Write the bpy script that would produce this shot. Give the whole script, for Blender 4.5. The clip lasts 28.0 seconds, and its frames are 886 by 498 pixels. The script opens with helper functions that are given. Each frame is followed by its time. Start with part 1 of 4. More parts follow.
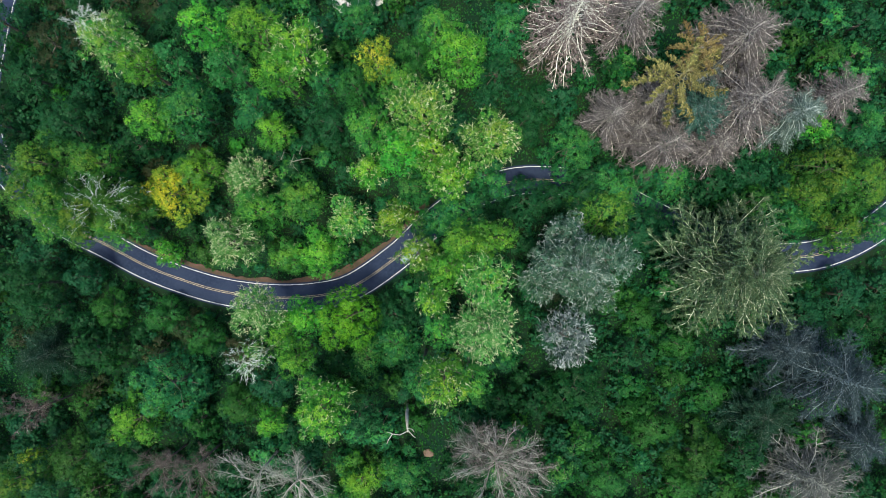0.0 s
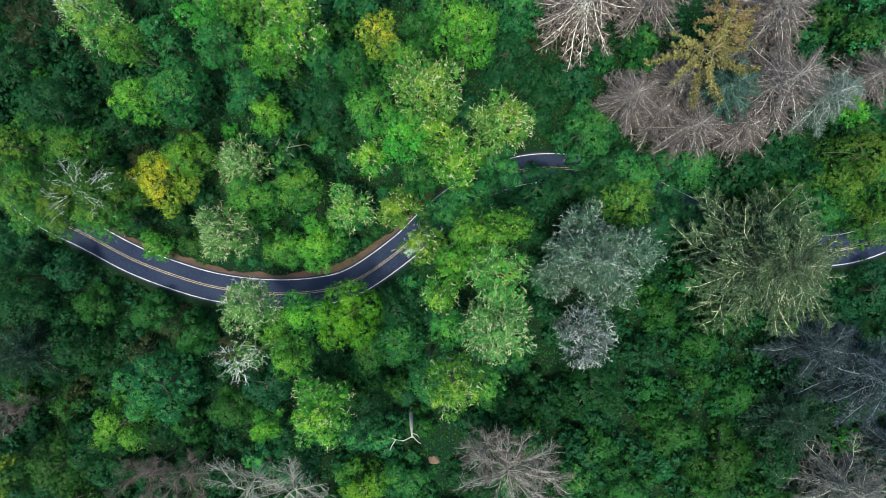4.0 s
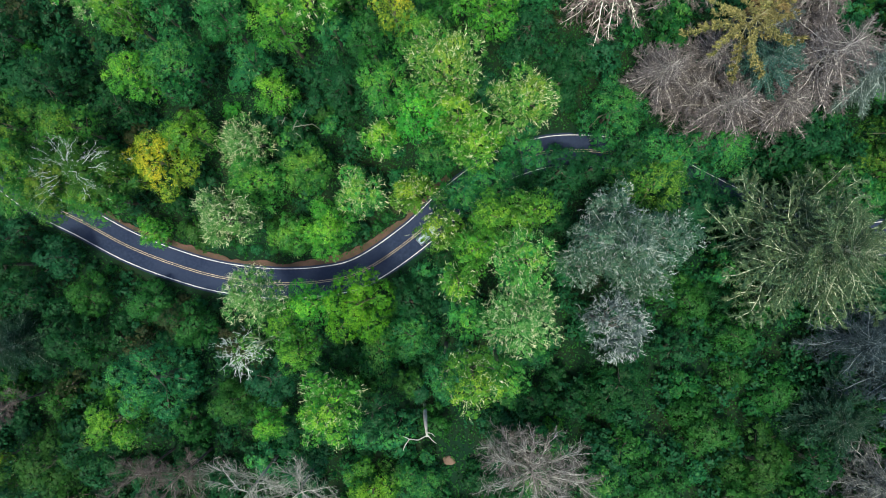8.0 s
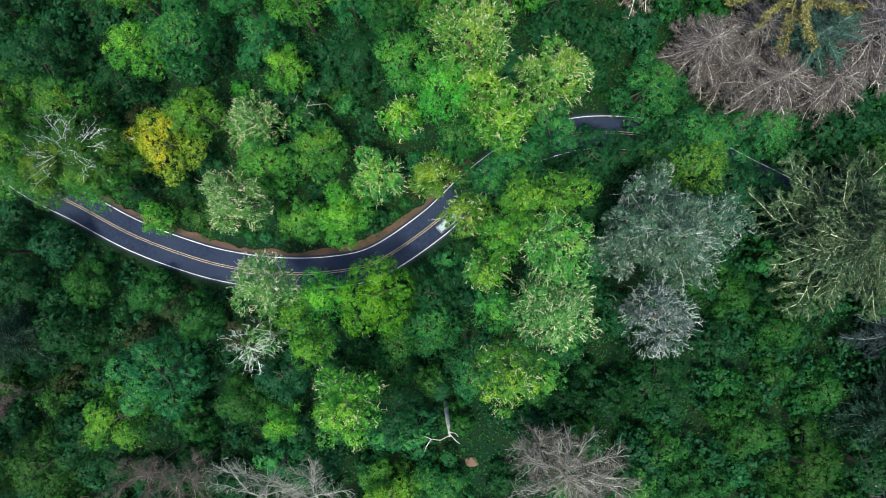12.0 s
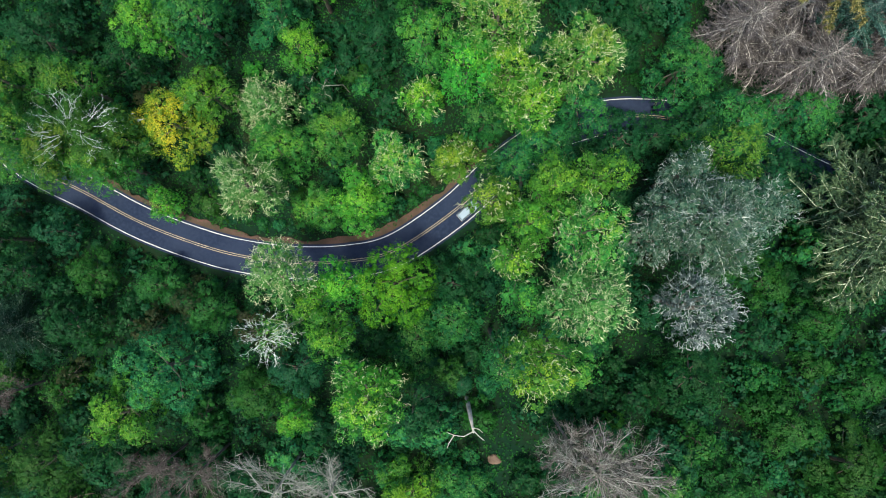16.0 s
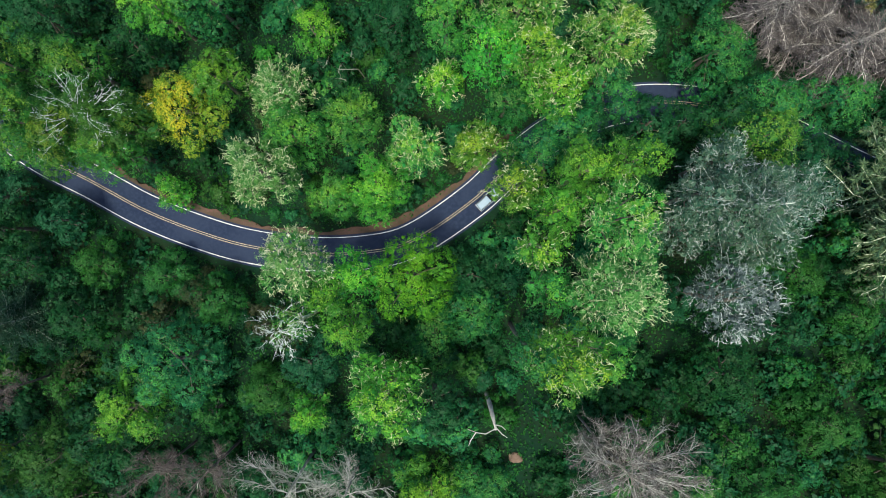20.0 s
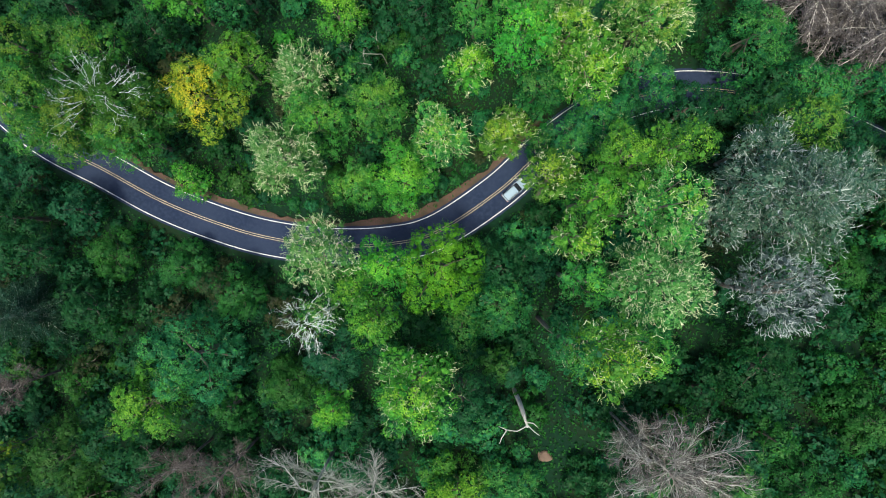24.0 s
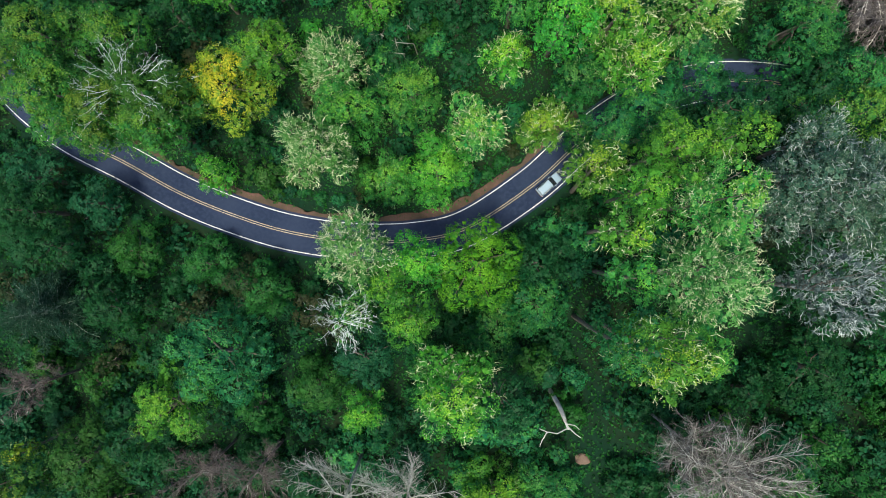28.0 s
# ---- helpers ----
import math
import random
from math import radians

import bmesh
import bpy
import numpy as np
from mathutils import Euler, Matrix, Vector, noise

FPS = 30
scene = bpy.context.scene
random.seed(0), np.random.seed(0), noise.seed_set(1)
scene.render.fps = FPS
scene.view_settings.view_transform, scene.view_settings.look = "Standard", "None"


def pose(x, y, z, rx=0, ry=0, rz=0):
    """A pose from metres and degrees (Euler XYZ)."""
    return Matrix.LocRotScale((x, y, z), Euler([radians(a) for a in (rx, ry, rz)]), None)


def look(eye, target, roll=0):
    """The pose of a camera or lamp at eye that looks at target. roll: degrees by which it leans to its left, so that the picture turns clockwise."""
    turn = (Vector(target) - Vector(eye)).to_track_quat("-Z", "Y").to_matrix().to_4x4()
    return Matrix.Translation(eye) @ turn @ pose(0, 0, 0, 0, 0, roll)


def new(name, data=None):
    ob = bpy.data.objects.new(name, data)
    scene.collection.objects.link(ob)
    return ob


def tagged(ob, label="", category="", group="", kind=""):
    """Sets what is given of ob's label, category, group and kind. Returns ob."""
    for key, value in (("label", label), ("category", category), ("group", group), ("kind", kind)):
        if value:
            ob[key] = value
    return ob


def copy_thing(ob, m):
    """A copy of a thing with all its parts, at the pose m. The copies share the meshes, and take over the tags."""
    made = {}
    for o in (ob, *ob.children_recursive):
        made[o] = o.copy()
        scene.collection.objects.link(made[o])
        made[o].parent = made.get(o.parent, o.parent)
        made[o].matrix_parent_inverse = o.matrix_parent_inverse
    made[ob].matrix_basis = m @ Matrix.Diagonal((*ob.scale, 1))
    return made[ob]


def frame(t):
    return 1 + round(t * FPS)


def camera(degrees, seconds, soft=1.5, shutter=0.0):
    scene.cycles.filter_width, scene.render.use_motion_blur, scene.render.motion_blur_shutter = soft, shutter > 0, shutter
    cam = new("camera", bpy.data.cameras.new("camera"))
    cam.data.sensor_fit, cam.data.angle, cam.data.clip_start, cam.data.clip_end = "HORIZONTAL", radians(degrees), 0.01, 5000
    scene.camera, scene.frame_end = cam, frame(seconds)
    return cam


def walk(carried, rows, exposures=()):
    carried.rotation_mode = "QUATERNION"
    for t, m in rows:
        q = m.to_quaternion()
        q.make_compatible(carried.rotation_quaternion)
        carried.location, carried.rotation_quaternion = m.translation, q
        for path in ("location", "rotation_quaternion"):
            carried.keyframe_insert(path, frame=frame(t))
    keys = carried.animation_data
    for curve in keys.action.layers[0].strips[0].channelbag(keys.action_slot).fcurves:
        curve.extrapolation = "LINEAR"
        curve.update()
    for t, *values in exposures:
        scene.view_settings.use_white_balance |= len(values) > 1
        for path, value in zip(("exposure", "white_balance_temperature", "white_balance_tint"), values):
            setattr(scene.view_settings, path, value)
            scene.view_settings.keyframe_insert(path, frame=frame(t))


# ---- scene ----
cam = camera(77.1, 28.0, soft=1.05)
EXPOSURE = 1.37
METRES, EYE, TILT, LEAN, TURN = 48.0, 133.0, -90.0, 0.0, 0.0
ROWS = [
    (0.0, 0.0, 0.0, 0.0, 0.0, 0.0, -0.0),
    (0.5, 0.0003, 0.0205, -0.0003, -0.02, 0.02, -0.0),
    (1.0, -0.0003, 0.0422, -0.0018, -0.03, 0.04, -0.01),
    (1.5, -0.0022, 0.0631, -0.0047, -0.04, 0.04, -0.02),
    (2.0, -0.0053, 0.0846, -0.0092, -0.07, 0.04, -0.04),
    (2.5, -0.0101, 0.1056, -0.0145, -0.08, 0.03, -0.04),
    (3.0, -0.0164, 0.1274, -0.0213, -0.1, 0.04, -0.06),
    (3.5, -0.0246, 0.149, -0.028, -0.1, 0.04, -0.07),
    (5.5, -0.061, 0.2271, -0.0544, -0.09, 0.0, -0.17),
    (6.0, -0.0691, 0.2458, -0.06, -0.08, -0.02, -0.2),
    (6.5, -0.0763, 0.2647, -0.0666, -0.06, -0.04, -0.21),
    (7.0, -0.083, 0.2835, -0.0726, -0.05, -0.06, -0.22),
    (7.5, -0.0897, 0.3021, -0.0786, -0.05, -0.08, -0.25),
    (8.0, -0.0968, 0.3208, -0.0843, -0.04, -0.08, -0.27),
    (8.5, -0.1047, 0.3391, -0.0892, -0.05, -0.12, -0.29),
    (9.0, -0.1138, 0.3575, -0.0951, -0.04, -0.13, -0.32),
    (9.5, -0.1229, 0.3758, -0.1004, -0.04, -0.15, -0.33),
    (10.0, -0.1341, 0.3939, -0.1063, -0.04, -0.16, -0.35),
    (10.5, -0.1458, 0.4114, -0.1115, -0.04, -0.18, -0.36),
    (11.0, -0.158, 0.4288, -0.1167, -0.04, -0.2, -0.39),
    (11.5, -0.1702, 0.4453, -0.1218, -0.04, -0.21, -0.43),
    (12.0, -0.1824, 0.4609, -0.1273, -0.04, -0.22, -0.44),
    (12.5, -0.1932, 0.4756, -0.133, -0.02, -0.23, -0.47),
    (14.5, -0.231, 0.5231, -0.1528, -0.02, -0.34, -0.59),
    (15.0, -0.2415, 0.5337, -0.1568, -0.01, -0.39, -0.61),
    (15.5, -0.249, 0.5421, -0.1603, 0.01, -0.4, -0.62),
    (16.0, -0.2595, 0.5532, -0.1642, 0.03, -0.45, -0.64),
    (16.5, -0.2666, 0.5618, -0.1664, 0.03, -0.49, -0.67),
    (17.0, -0.2763, 0.5723, -0.1707, 0.04, -0.5, -0.68),
    (17.5, -0.284, 0.5801, -0.1741, 0.03, -0.51, -0.7),
    (18.0, -0.2941, 0.591, -0.1786, 0.04, -0.55, -0.73),
    (18.5, -0.3017, 0.5991, -0.1821, 0.05, -0.56, -0.73),
    (19.0, -0.3108, 0.6093, -0.1869, 0.06, -0.55, -0.74),
    (19.5, -0.3181, 0.6172, -0.19, 0.06, -0.58, -0.75),
    (20.0, -0.3274, 0.6271, -0.1943, 0.05, -0.6, -0.76),
    (20.5, -0.3351, 0.6348, -0.1972, 0.06, -0.63, -0.77),
    (21.0, -0.3464, 0.644, -0.2021, 0.04, -0.63, -0.78),
    (21.5, -0.3559, 0.651, -0.2052, 0.04, -0.64, -0.79),
    (23.5, -0.4075, 0.6834, -0.2229, -0.04, -0.6, -0.91),
    (24.0, -0.4218, 0.6927, -0.2262, -0.03, -0.61, -0.92),
    (24.5, -0.4338, 0.6995, -0.2287, -0.03, -0.61, -0.92),
    (25.0, -0.4493, 0.7081, -0.2319, -0.01, -0.61, -0.94),
    (25.5, -0.4609, 0.7148, -0.2344, -0.01, -0.62, -0.94),
    (26.0, -0.4768, 0.7234, -0.2373, -0.01, -0.63, -0.97),
    (26.5, -0.4889, 0.7302, -0.2396, -0.01, -0.63, -0.97),
    (27.0, -0.5052, 0.7384, -0.2409, -0.01, -0.66, -0.99),
    (27.5, -0.5178, 0.7452, -0.2415, -0.01, -0.67, -1.0),
    (28.0, -0.5338, 0.7537, -0.2408, -0.01, -0.67, -1.02),
]
walk(cam, [(t, pose(0, 0, EYE, TILT, LEAN, TURN) @ pose(METRES * x, METRES * y, METRES * z, 90 + pitch, roll, yaw)) for t, x, y, z, yaw, pitch, roll in ROWS], exposures=[(0.0, EXPOSURE), (28.0, EXPOSURE)])


# ---- world and light ----
world = bpy.data.worlds.new("sky")
scene.world = world
world.use_nodes = True
wn = world.node_tree
wn.nodes.clear()
sky = wn.nodes.new("ShaderNodeTexSky")
sky.sky_type = 'NISHITA'
sky.sun_disc = False
sky.sun_elevation = radians(72)
sky.sun_rotation = radians(200)
sky.air_density = 1.0
sky.dust_density = 2.0
wback = wn.nodes.new("ShaderNodeBackground")
wback.inputs["Strength"].default_value = 0.13
wout = wn.nodes.new("ShaderNodeOutputWorld")
wn.links.new(sky.outputs[0], wback.inputs["Color"])
wn.links.new(wback.outputs[0], wout.inputs["Surface"])
sun = new("sun", bpy.data.lights.new("sun", 'SUN'))
sun.data.energy = 2.6
sun.data.angle = radians(12)
sun.data.color = (1.0, 0.92, 0.74)
SUN_FROM = Vector((math.sin(radians(200)) * math.cos(radians(72)), math.cos(radians(200)) * math.cos(radians(72)), math.sin(radians(72))))
sun.matrix_world = look(SUN_FROM * 300, (0, 0, 0))


# ---- materials ----
def mat(name):
    m = bpy.data.materials.new(name)
    m.use_nodes = True
    n = m.node_tree
    n.nodes.clear()
    out = n.nodes.new("ShaderNodeOutputMaterial")
    return m, n, out


def node(n, kind, **inputs):
    k = n.nodes.new(kind)
    for key, value in inputs.items():
        k.inputs[key.replace("_", " ")].default_value = value
    return k


def mix_col(n, fac, a, b, blend='MIX'):
    k = n.nodes.new("ShaderNodeMix")
    k.data_type, k.blend_type = 'RGBA', blend
    for slot, value in ((0, fac), (6, a), (7, b)):
        if isinstance(value, (int, float)):
            k.inputs[slot].default_value = value
        elif isinstance(value, tuple):
            k.inputs[slot].default_value = (*value, 1)
        else:
            n.links.new(value, k.inputs[slot])
    return k.outputs[2]


def ramp(n, value, lo, hi):
    k = n.nodes.new("ShaderNodeMapRange")
    n.links.new(value, k.inputs[0])
    k.inputs[1].default_value, k.inputs[2].default_value = lo, hi
    return k.outputs[0]


def foliage(name, low, mid, high, sheer=0.3, rough=0.55):
    """Leaves: three tones mixed leaf by leaf, in patches and from plant to plant."""
    m, n, out = mat(name)
    geo = n.nodes.new("ShaderNodeNewGeometry")
    info = n.nodes.new("ShaderNodeObjectInfo")
    co = n.nodes.new("ShaderNodeTexCoord")
    patch = node(n, "ShaderNodeTexNoise", Scale=0.6, Detail=3.0)
    n.links.new(co.outputs["Object"], patch.inputs["Vector"])
    c = mix_col(n, ramp(n, patch.outputs[0], 0.38, 0.62), low, mid)
    c = mix_col(n, ramp(n, geo.outputs["Random Per Island"], 0.4, 1.3), c, high)
    hsv = node(n, "ShaderNodeHueSaturation", Saturation=1.0)
    shift = n.nodes.new("ShaderNodeMapRange")
    n.links.new(info.outputs["Random"], shift.inputs[0])
    shift.inputs[3].default_value, shift.inputs[4].default_value = 0.485, 0.515
    n.links.new(shift.outputs[0], hsv.inputs["Hue"])
    bright = n.nodes.new("ShaderNodeMapRange")
    n.links.new(info.outputs["Random"], bright.inputs[0])
    bright.inputs[3].default_value, bright.inputs[4].default_value = 0.82, 1.15
    each = n.nodes.new("ShaderNodeMath")
    each.operation = 'MULTIPLY_ADD'
    n.links.new(geo.outputs["Random Per Island"], each.inputs[0])
    each.inputs[1].default_value, each.inputs[2].default_value = 37.0, 0.13
    turn = n.nodes.new("ShaderNodeMath")
    turn.operation = 'FRACT'
    n.links.new(each.outputs[0], turn.inputs[0])
    vary = n.nodes.new("ShaderNodeMapRange")
    n.links.new(turn.outputs[0], vary.inputs[0])
    vary.inputs[3].default_value, vary.inputs[4].default_value = 0.76, 1.24
    both = n.nodes.new("ShaderNodeMath")
    both.operation = 'MULTIPLY'
    n.links.new(vary.outputs[0], both.inputs[0])
    n.links.new(bright.outputs[0], both.inputs[1])
    n.links.new(both.outputs[0], hsv.inputs["Value"])
    n.links.new(c, hsv.inputs["Color"])
    p = node(n, "ShaderNodeBsdfPrincipled", Roughness=rough)
    p.inputs["Specular IOR Level"].default_value = 0.12
    n.links.new(hsv.outputs[0], p.inputs["Base Color"])
    tr = n.nodes.new("ShaderNodeBsdfTranslucent")
    n.links.new(hsv.outputs[0], tr.inputs["Color"])
    mx = node(n, "ShaderNodeMixShader", Fac=sheer)
    n.links.new(p.outputs[0], mx.inputs[1])
    n.links.new(tr.outputs[0], mx.inputs[2])
    n.links.new(mx.outputs[0], out.inputs[0])
    return m


def surface(name, a, b, scale, rough=0.9, bump=0.3, fine=None, spec=0.3):
    """A rough surface: two tones in broad patches, a finer grain over them, and relief."""
    m, n, out = mat(name)
    co = n.nodes.new("ShaderNodeTexCoord")
    broad = node(n, "ShaderNodeTexNoise", Scale=scale, Detail=4.0)
    grain = node(n, "ShaderNodeTexNoise", Scale=scale * 14, Detail=3.0)
    for k in (broad, grain):
        n.links.new(co.outputs["Object"], k.inputs["Vector"])
    c = mix_col(n, ramp(n, broad.outputs[0], 0.35, 0.65), a, b)
    c = mix_col(n, ramp(n, grain.outputs[0], 0.4, 0.75), c, fine or tuple(0.5 * (x + y) * 1.35 for x, y in zip(a, b)))
    bp = node(n, "ShaderNodeBump", Strength=bump, Distance=0.1)
    n.links.new(grain.outputs[0], bp.inputs["Height"])
    p = node(n, "ShaderNodeBsdfPrincipled", Roughness=rough)
    p.inputs["Specular IOR Level"].default_value = spec
    n.links.new(c, p.inputs["Base Color"])
    n.links.new(bp.outputs[0], p.inputs["Normal"])
    n.links.new(p.outputs[0], out.inputs[0])
    return m


LEAF = {}
LEAF["lime"] = foliage("lime_leaves", (0.0140, 0.1196, 0.0180), (0.0351, 0.1872, 0.0160), (0.0780, 0.2704, 0.0250))
LEAF["bright"] = foliage("bright_leaves", (0.012, 0.140, 0.012), (0.030, 0.205, 0.010), (0.080, 0.290, 0.014))
LEAF["fresh"] = foliage("fresh_green_leaves", (0.0105, 0.1040, 0.0220), (0.0252, 0.1560, 0.0220), (0.0684, 0.2288, 0.0320))
LEAF["green"] = foliage("green_leaves", (0.0034, 0.0676, 0.0263), (0.0092, 0.1014, 0.0243), (0.0351, 0.1594, 0.0322))
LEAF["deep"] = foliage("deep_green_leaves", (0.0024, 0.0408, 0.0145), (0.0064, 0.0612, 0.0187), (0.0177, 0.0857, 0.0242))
LEAF["olive"] = foliage("olive_leaves", (0.0051, 0.0535, 0.0096), (0.0112, 0.0795, 0.0096), (0.0254, 0.1171, 0.0191))
LEAF["moss"] = foliage("moss_green_leaves", (0.010, 0.075, 0.014), (0.026, 0.110, 0.013), (0.060, 0.160, 0.020))
LEAF["yellow"] = foliage("yellow_leaves", (0.040, 0.140, 0.014), (0.120, 0.205, 0.013), (0.290, 0.330, 0.030))
LEAF["yellow_lime"] = foliage("yellow_lime_leaves", (0.0195, 0.1248, 0.0160), (0.0484, 0.1924, 0.0160), (0.1014, 0.2600, 0.0300))
LEAF["pale"] = foliage("pale_green_leaves", (0.0116, 0.1150, 0.0187), (0.0396, 0.1750, 0.0286), (0.1733, 0.3100, 0.1045))
LEAF["pale_lime"] = foliage("pale_lime_leaves", (0.0079, 0.1323, 0.0188), (0.0433, 0.2009, 0.0251), (0.1707, 0.3038, 0.0770))
LEAF["pale_green"] = foliage("grey_green_leaves", (0.0053, 0.1020, 0.0261), (0.0145, 0.1479, 0.0356), (0.0592, 0.2142, 0.0832))
LEAF["silver"] = foliage("silvery_grey_leaves", (0.012, 0.058, 0.034), (0.032, 0.088, 0.050), (0.125, 0.185, 0.120))
LEAF["ashen"] = foliage("withered_grey_leaves", (0.022, 0.046, 0.042), (0.055, 0.082, 0.075), (0.130, 0.165, 0.155))
LEAF["brown"] = foliage("brownish_leaves", (0.0085, 0.0255, 0.0085), (0.0204, 0.0323, 0.01105), (0.0425, 0.051, 0.0187))
# yellower crown-top leaves, with warm light on the tops put into their colour
LIT_TOP = {}
LIT_TOP["lime"] = foliage("lit_top_lime_leaves", (0.0616, 0.2310, 0.0140), (0.1056, 0.3045, 0.0180), (0.1848, 0.3990, 0.0450))
LIT_TOP["yellow_lime"] = foliage("lit_top_yellow_lime_leaves", (0.0968, 0.2467, 0.0140), (0.1540, 0.3150, 0.0180), (0.2376, 0.3990, 0.0500))
LIT_TOP["bright"] = foliage("lit_top_bright_leaves", (0.040, 0.225, 0.011), (0.075, 0.295, 0.012), (0.140, 0.380, 0.022))
LIT_TOP["fresh"] = foliage("lit_top_fresh_leaves", (0.0428, 0.1837, 0.0220), (0.0807, 0.2467, 0.0220), (0.1544, 0.3360, 0.0450))
LIT_TOP["green"] = foliage("lit_top_green_leaves", (0.0124, 0.1209, 0.0258), (0.0355, 0.1681, 0.0258), (0.0887, 0.2468, 0.0497))
LIT_TOP["yellow"] = foliage("lit_top_yellow_leaves", (0.200, 0.235, 0.008), (0.330, 0.315, 0.010), (0.470, 0.430, 0.060))
LIT_TOP["moss"] = foliage("lit_top_moss_leaves", (0.042, 0.115, 0.012), (0.075, 0.155, 0.013), (0.130, 0.210, 0.025))
LIT_TOP["pale_lime"] = foliage("lit_top_pale_lime_leaves", (0.0436, 0.1816, 0.0134), (0.1305, 0.2724, 0.0210), (0.2961, 0.4035, 0.0925))
LIT_TOP["pale"] = foliage("lit_top_pale_leaves", (0.0240, 0.1412, 0.0247), (0.0724, 0.2118, 0.0393), (0.2410, 0.3833, 0.1683))
LIT_TOP["olive"] = foliage("lit_top_olive_leaves", (0.0087, 0.0780, 0.0158), (0.0231, 0.1092, 0.0158), (0.0650, 0.1664, 0.0396))
BARK = surface("bark", (0.055, 0.048, 0.038), (0.11, 0.098, 0.08), 0.8)
LICHEN = surface("lichen_bark", (0.33, 0.38, 0.20), (0.54, 0.59, 0.36), 0.9)
WHITE_TWIG = surface("bleached_twigs", (0.25, 0.30, 0.275), (0.46, 0.51, 0.475), 0.9, spec=0.1)
GREY_TWIG = surface("greenish_grey_twigs", (0.10, 0.18, 0.07), (0.22, 0.31, 0.13), 0.7, spec=0.1)
ASPHALT = surface("asphalt", (0.009, 0.016, 0.036), (0.017, 0.027, 0.052), 0.11, rough=0.9, bump=0.1, fine=(0.018, 0.028, 0.053), spec=0.12)
WHITE_PAINT = surface("white_road_paint", (0.36, 0.37, 0.37), (0.55, 0.55, 0.54), 0.5, rough=0.7, bump=0.05)
YELLOW_PAINT = surface("yellow_road_paint", (0.20, 0.17, 0.10), (0.31, 0.265, 0.17), 0.5, rough=0.7, bump=0.05)
GRAVEL = surface("red_gravel", (0.040, 0.030, 0.024), (0.092, 0.052, 0.044), 0.35, fine=(0.040, 0.046, 0.022), spec=0.05)
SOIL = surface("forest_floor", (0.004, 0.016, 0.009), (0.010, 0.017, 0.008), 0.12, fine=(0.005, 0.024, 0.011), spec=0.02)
STONE = surface("pale_stone", (0.28, 0.28, 0.30), (0.42, 0.42, 0.42), 0.5)


# ---- mesh helpers ----
def leafage(name, leaves, backing, m, lit_top=None, is_lit_top=None):
    """One crown: small three-cornered leaves (k, 3, 3) over larger inner leaves (n, 4, 3)."""
    k, n = len(leaves), len(backing)
    me = bpy.data.meshes.new(name)
    me.vertices.add(3 * k + 4 * n)
    me.vertices.foreach_set("co", np.concatenate([np.asarray(leaves, dtype=np.float32).reshape(-1), np.asarray(backing, dtype=np.float32).reshape(-1)]))
    me.loops.add(3 * k + 4 * n)
    me.loops.foreach_set("vertex_index", np.arange(3 * k + 4 * n, dtype=np.int32))
    me.polygons.add(k + n)
    me.polygons.foreach_set("loop_start", np.concatenate([np.arange(0, 3 * k, 3), 3 * k + np.arange(0, 4 * n, 4)]).astype(np.int32))
    me.materials.append(m)
    if lit_top:
        me.materials.append(lit_top)
        me.polygons.foreach_set("material_index", np.concatenate([is_lit_top, np.zeros(n)]).astype(np.int32))
    me.update(calc_edges=True)
    return me


def grid_mesh(name, verts, faces, m, smooth=True):
    me = bpy.data.meshes.new(name)
    me.from_pydata([tuple(p) for p in verts], [], [tuple(q) for q in faces])
    me.materials.append(m)
    if smooth:
        me.polygons.foreach_set("use_smooth", [True] * len(me.polygons))
    me.update()
    return me


def tubes(paths, sides=4):
    """Tapered tubes: each path is (points, radii). Returns verts and faces."""
    verts, faces = [], []
    for pts, rad in paths:
        pts = np.asarray(pts, float)
        base = len(verts)
        for i, p in enumerate(pts):
            d = pts[min(i + 1, len(pts) - 1)] - pts[max(i - 1, 0)]
            d /= np.linalg.norm(d) + 1e-9
            a = np.cross(d, (0.31, 0.17, 0.93) if abs(d[2]) < 0.9 else (1, 0.2, 0))
            a /= np.linalg.norm(a) + 1e-9
            b = np.cross(d, a)
            for s in range(sides):
                w = 2 * math.pi * s / sides
                verts.append(p + rad[i] * (math.cos(w) * a + math.sin(w) * b))
        for i in range(len(pts) - 1):
            for s in range(sides):
                q, r = base + i * sides + s, base + i * sides + (s + 1) % sides
                faces.append((q, r, r + sides, q + sides))
        faces.append(tuple(base + (len(pts) - 1) * sides + s for s in range(sides)))
    return verts, faces


def tube_mesh(name, paths, m, sides=4):
    v, fc = tubes(paths, sides)
    return grid_mesh(name, v, fc, m)


def put(name, me, parent, label=""):
    ob = new(name, me)
    ob.parent = parent
    return tagged(ob, label)


def thing(name, x, y, z, label, category, group=""):
    ob = new(name)
    ob.empty_display_size = 0.5
    ob.location = (x, y, z)
    return tagged(ob, label, category, group)


def unit(v):
    return v / (np.linalg.norm(v, axis=-1, keepdims=True) + 1e-9)


def leaf_cards(rng, pos, nrm, length, width):
    """Leaf-shaped diamonds at pos, facing about nrm."""
    k = len(pos)
    t = unit(np.cross(nrm, unit(rng.normal(size=(k, 3)))))
    b = np.cross(nrm, t)
    s = rng.uniform(0.65, 1.35, (k, 1))
    fold = nrm * (length * 0.12) * s
    return np.stack([pos - t * length * s * 0.5 - fold, pos - b * width * s * 0.5, pos + t * length * s * 0.5 - fold, pos + b * width * s * 0.5], 1)


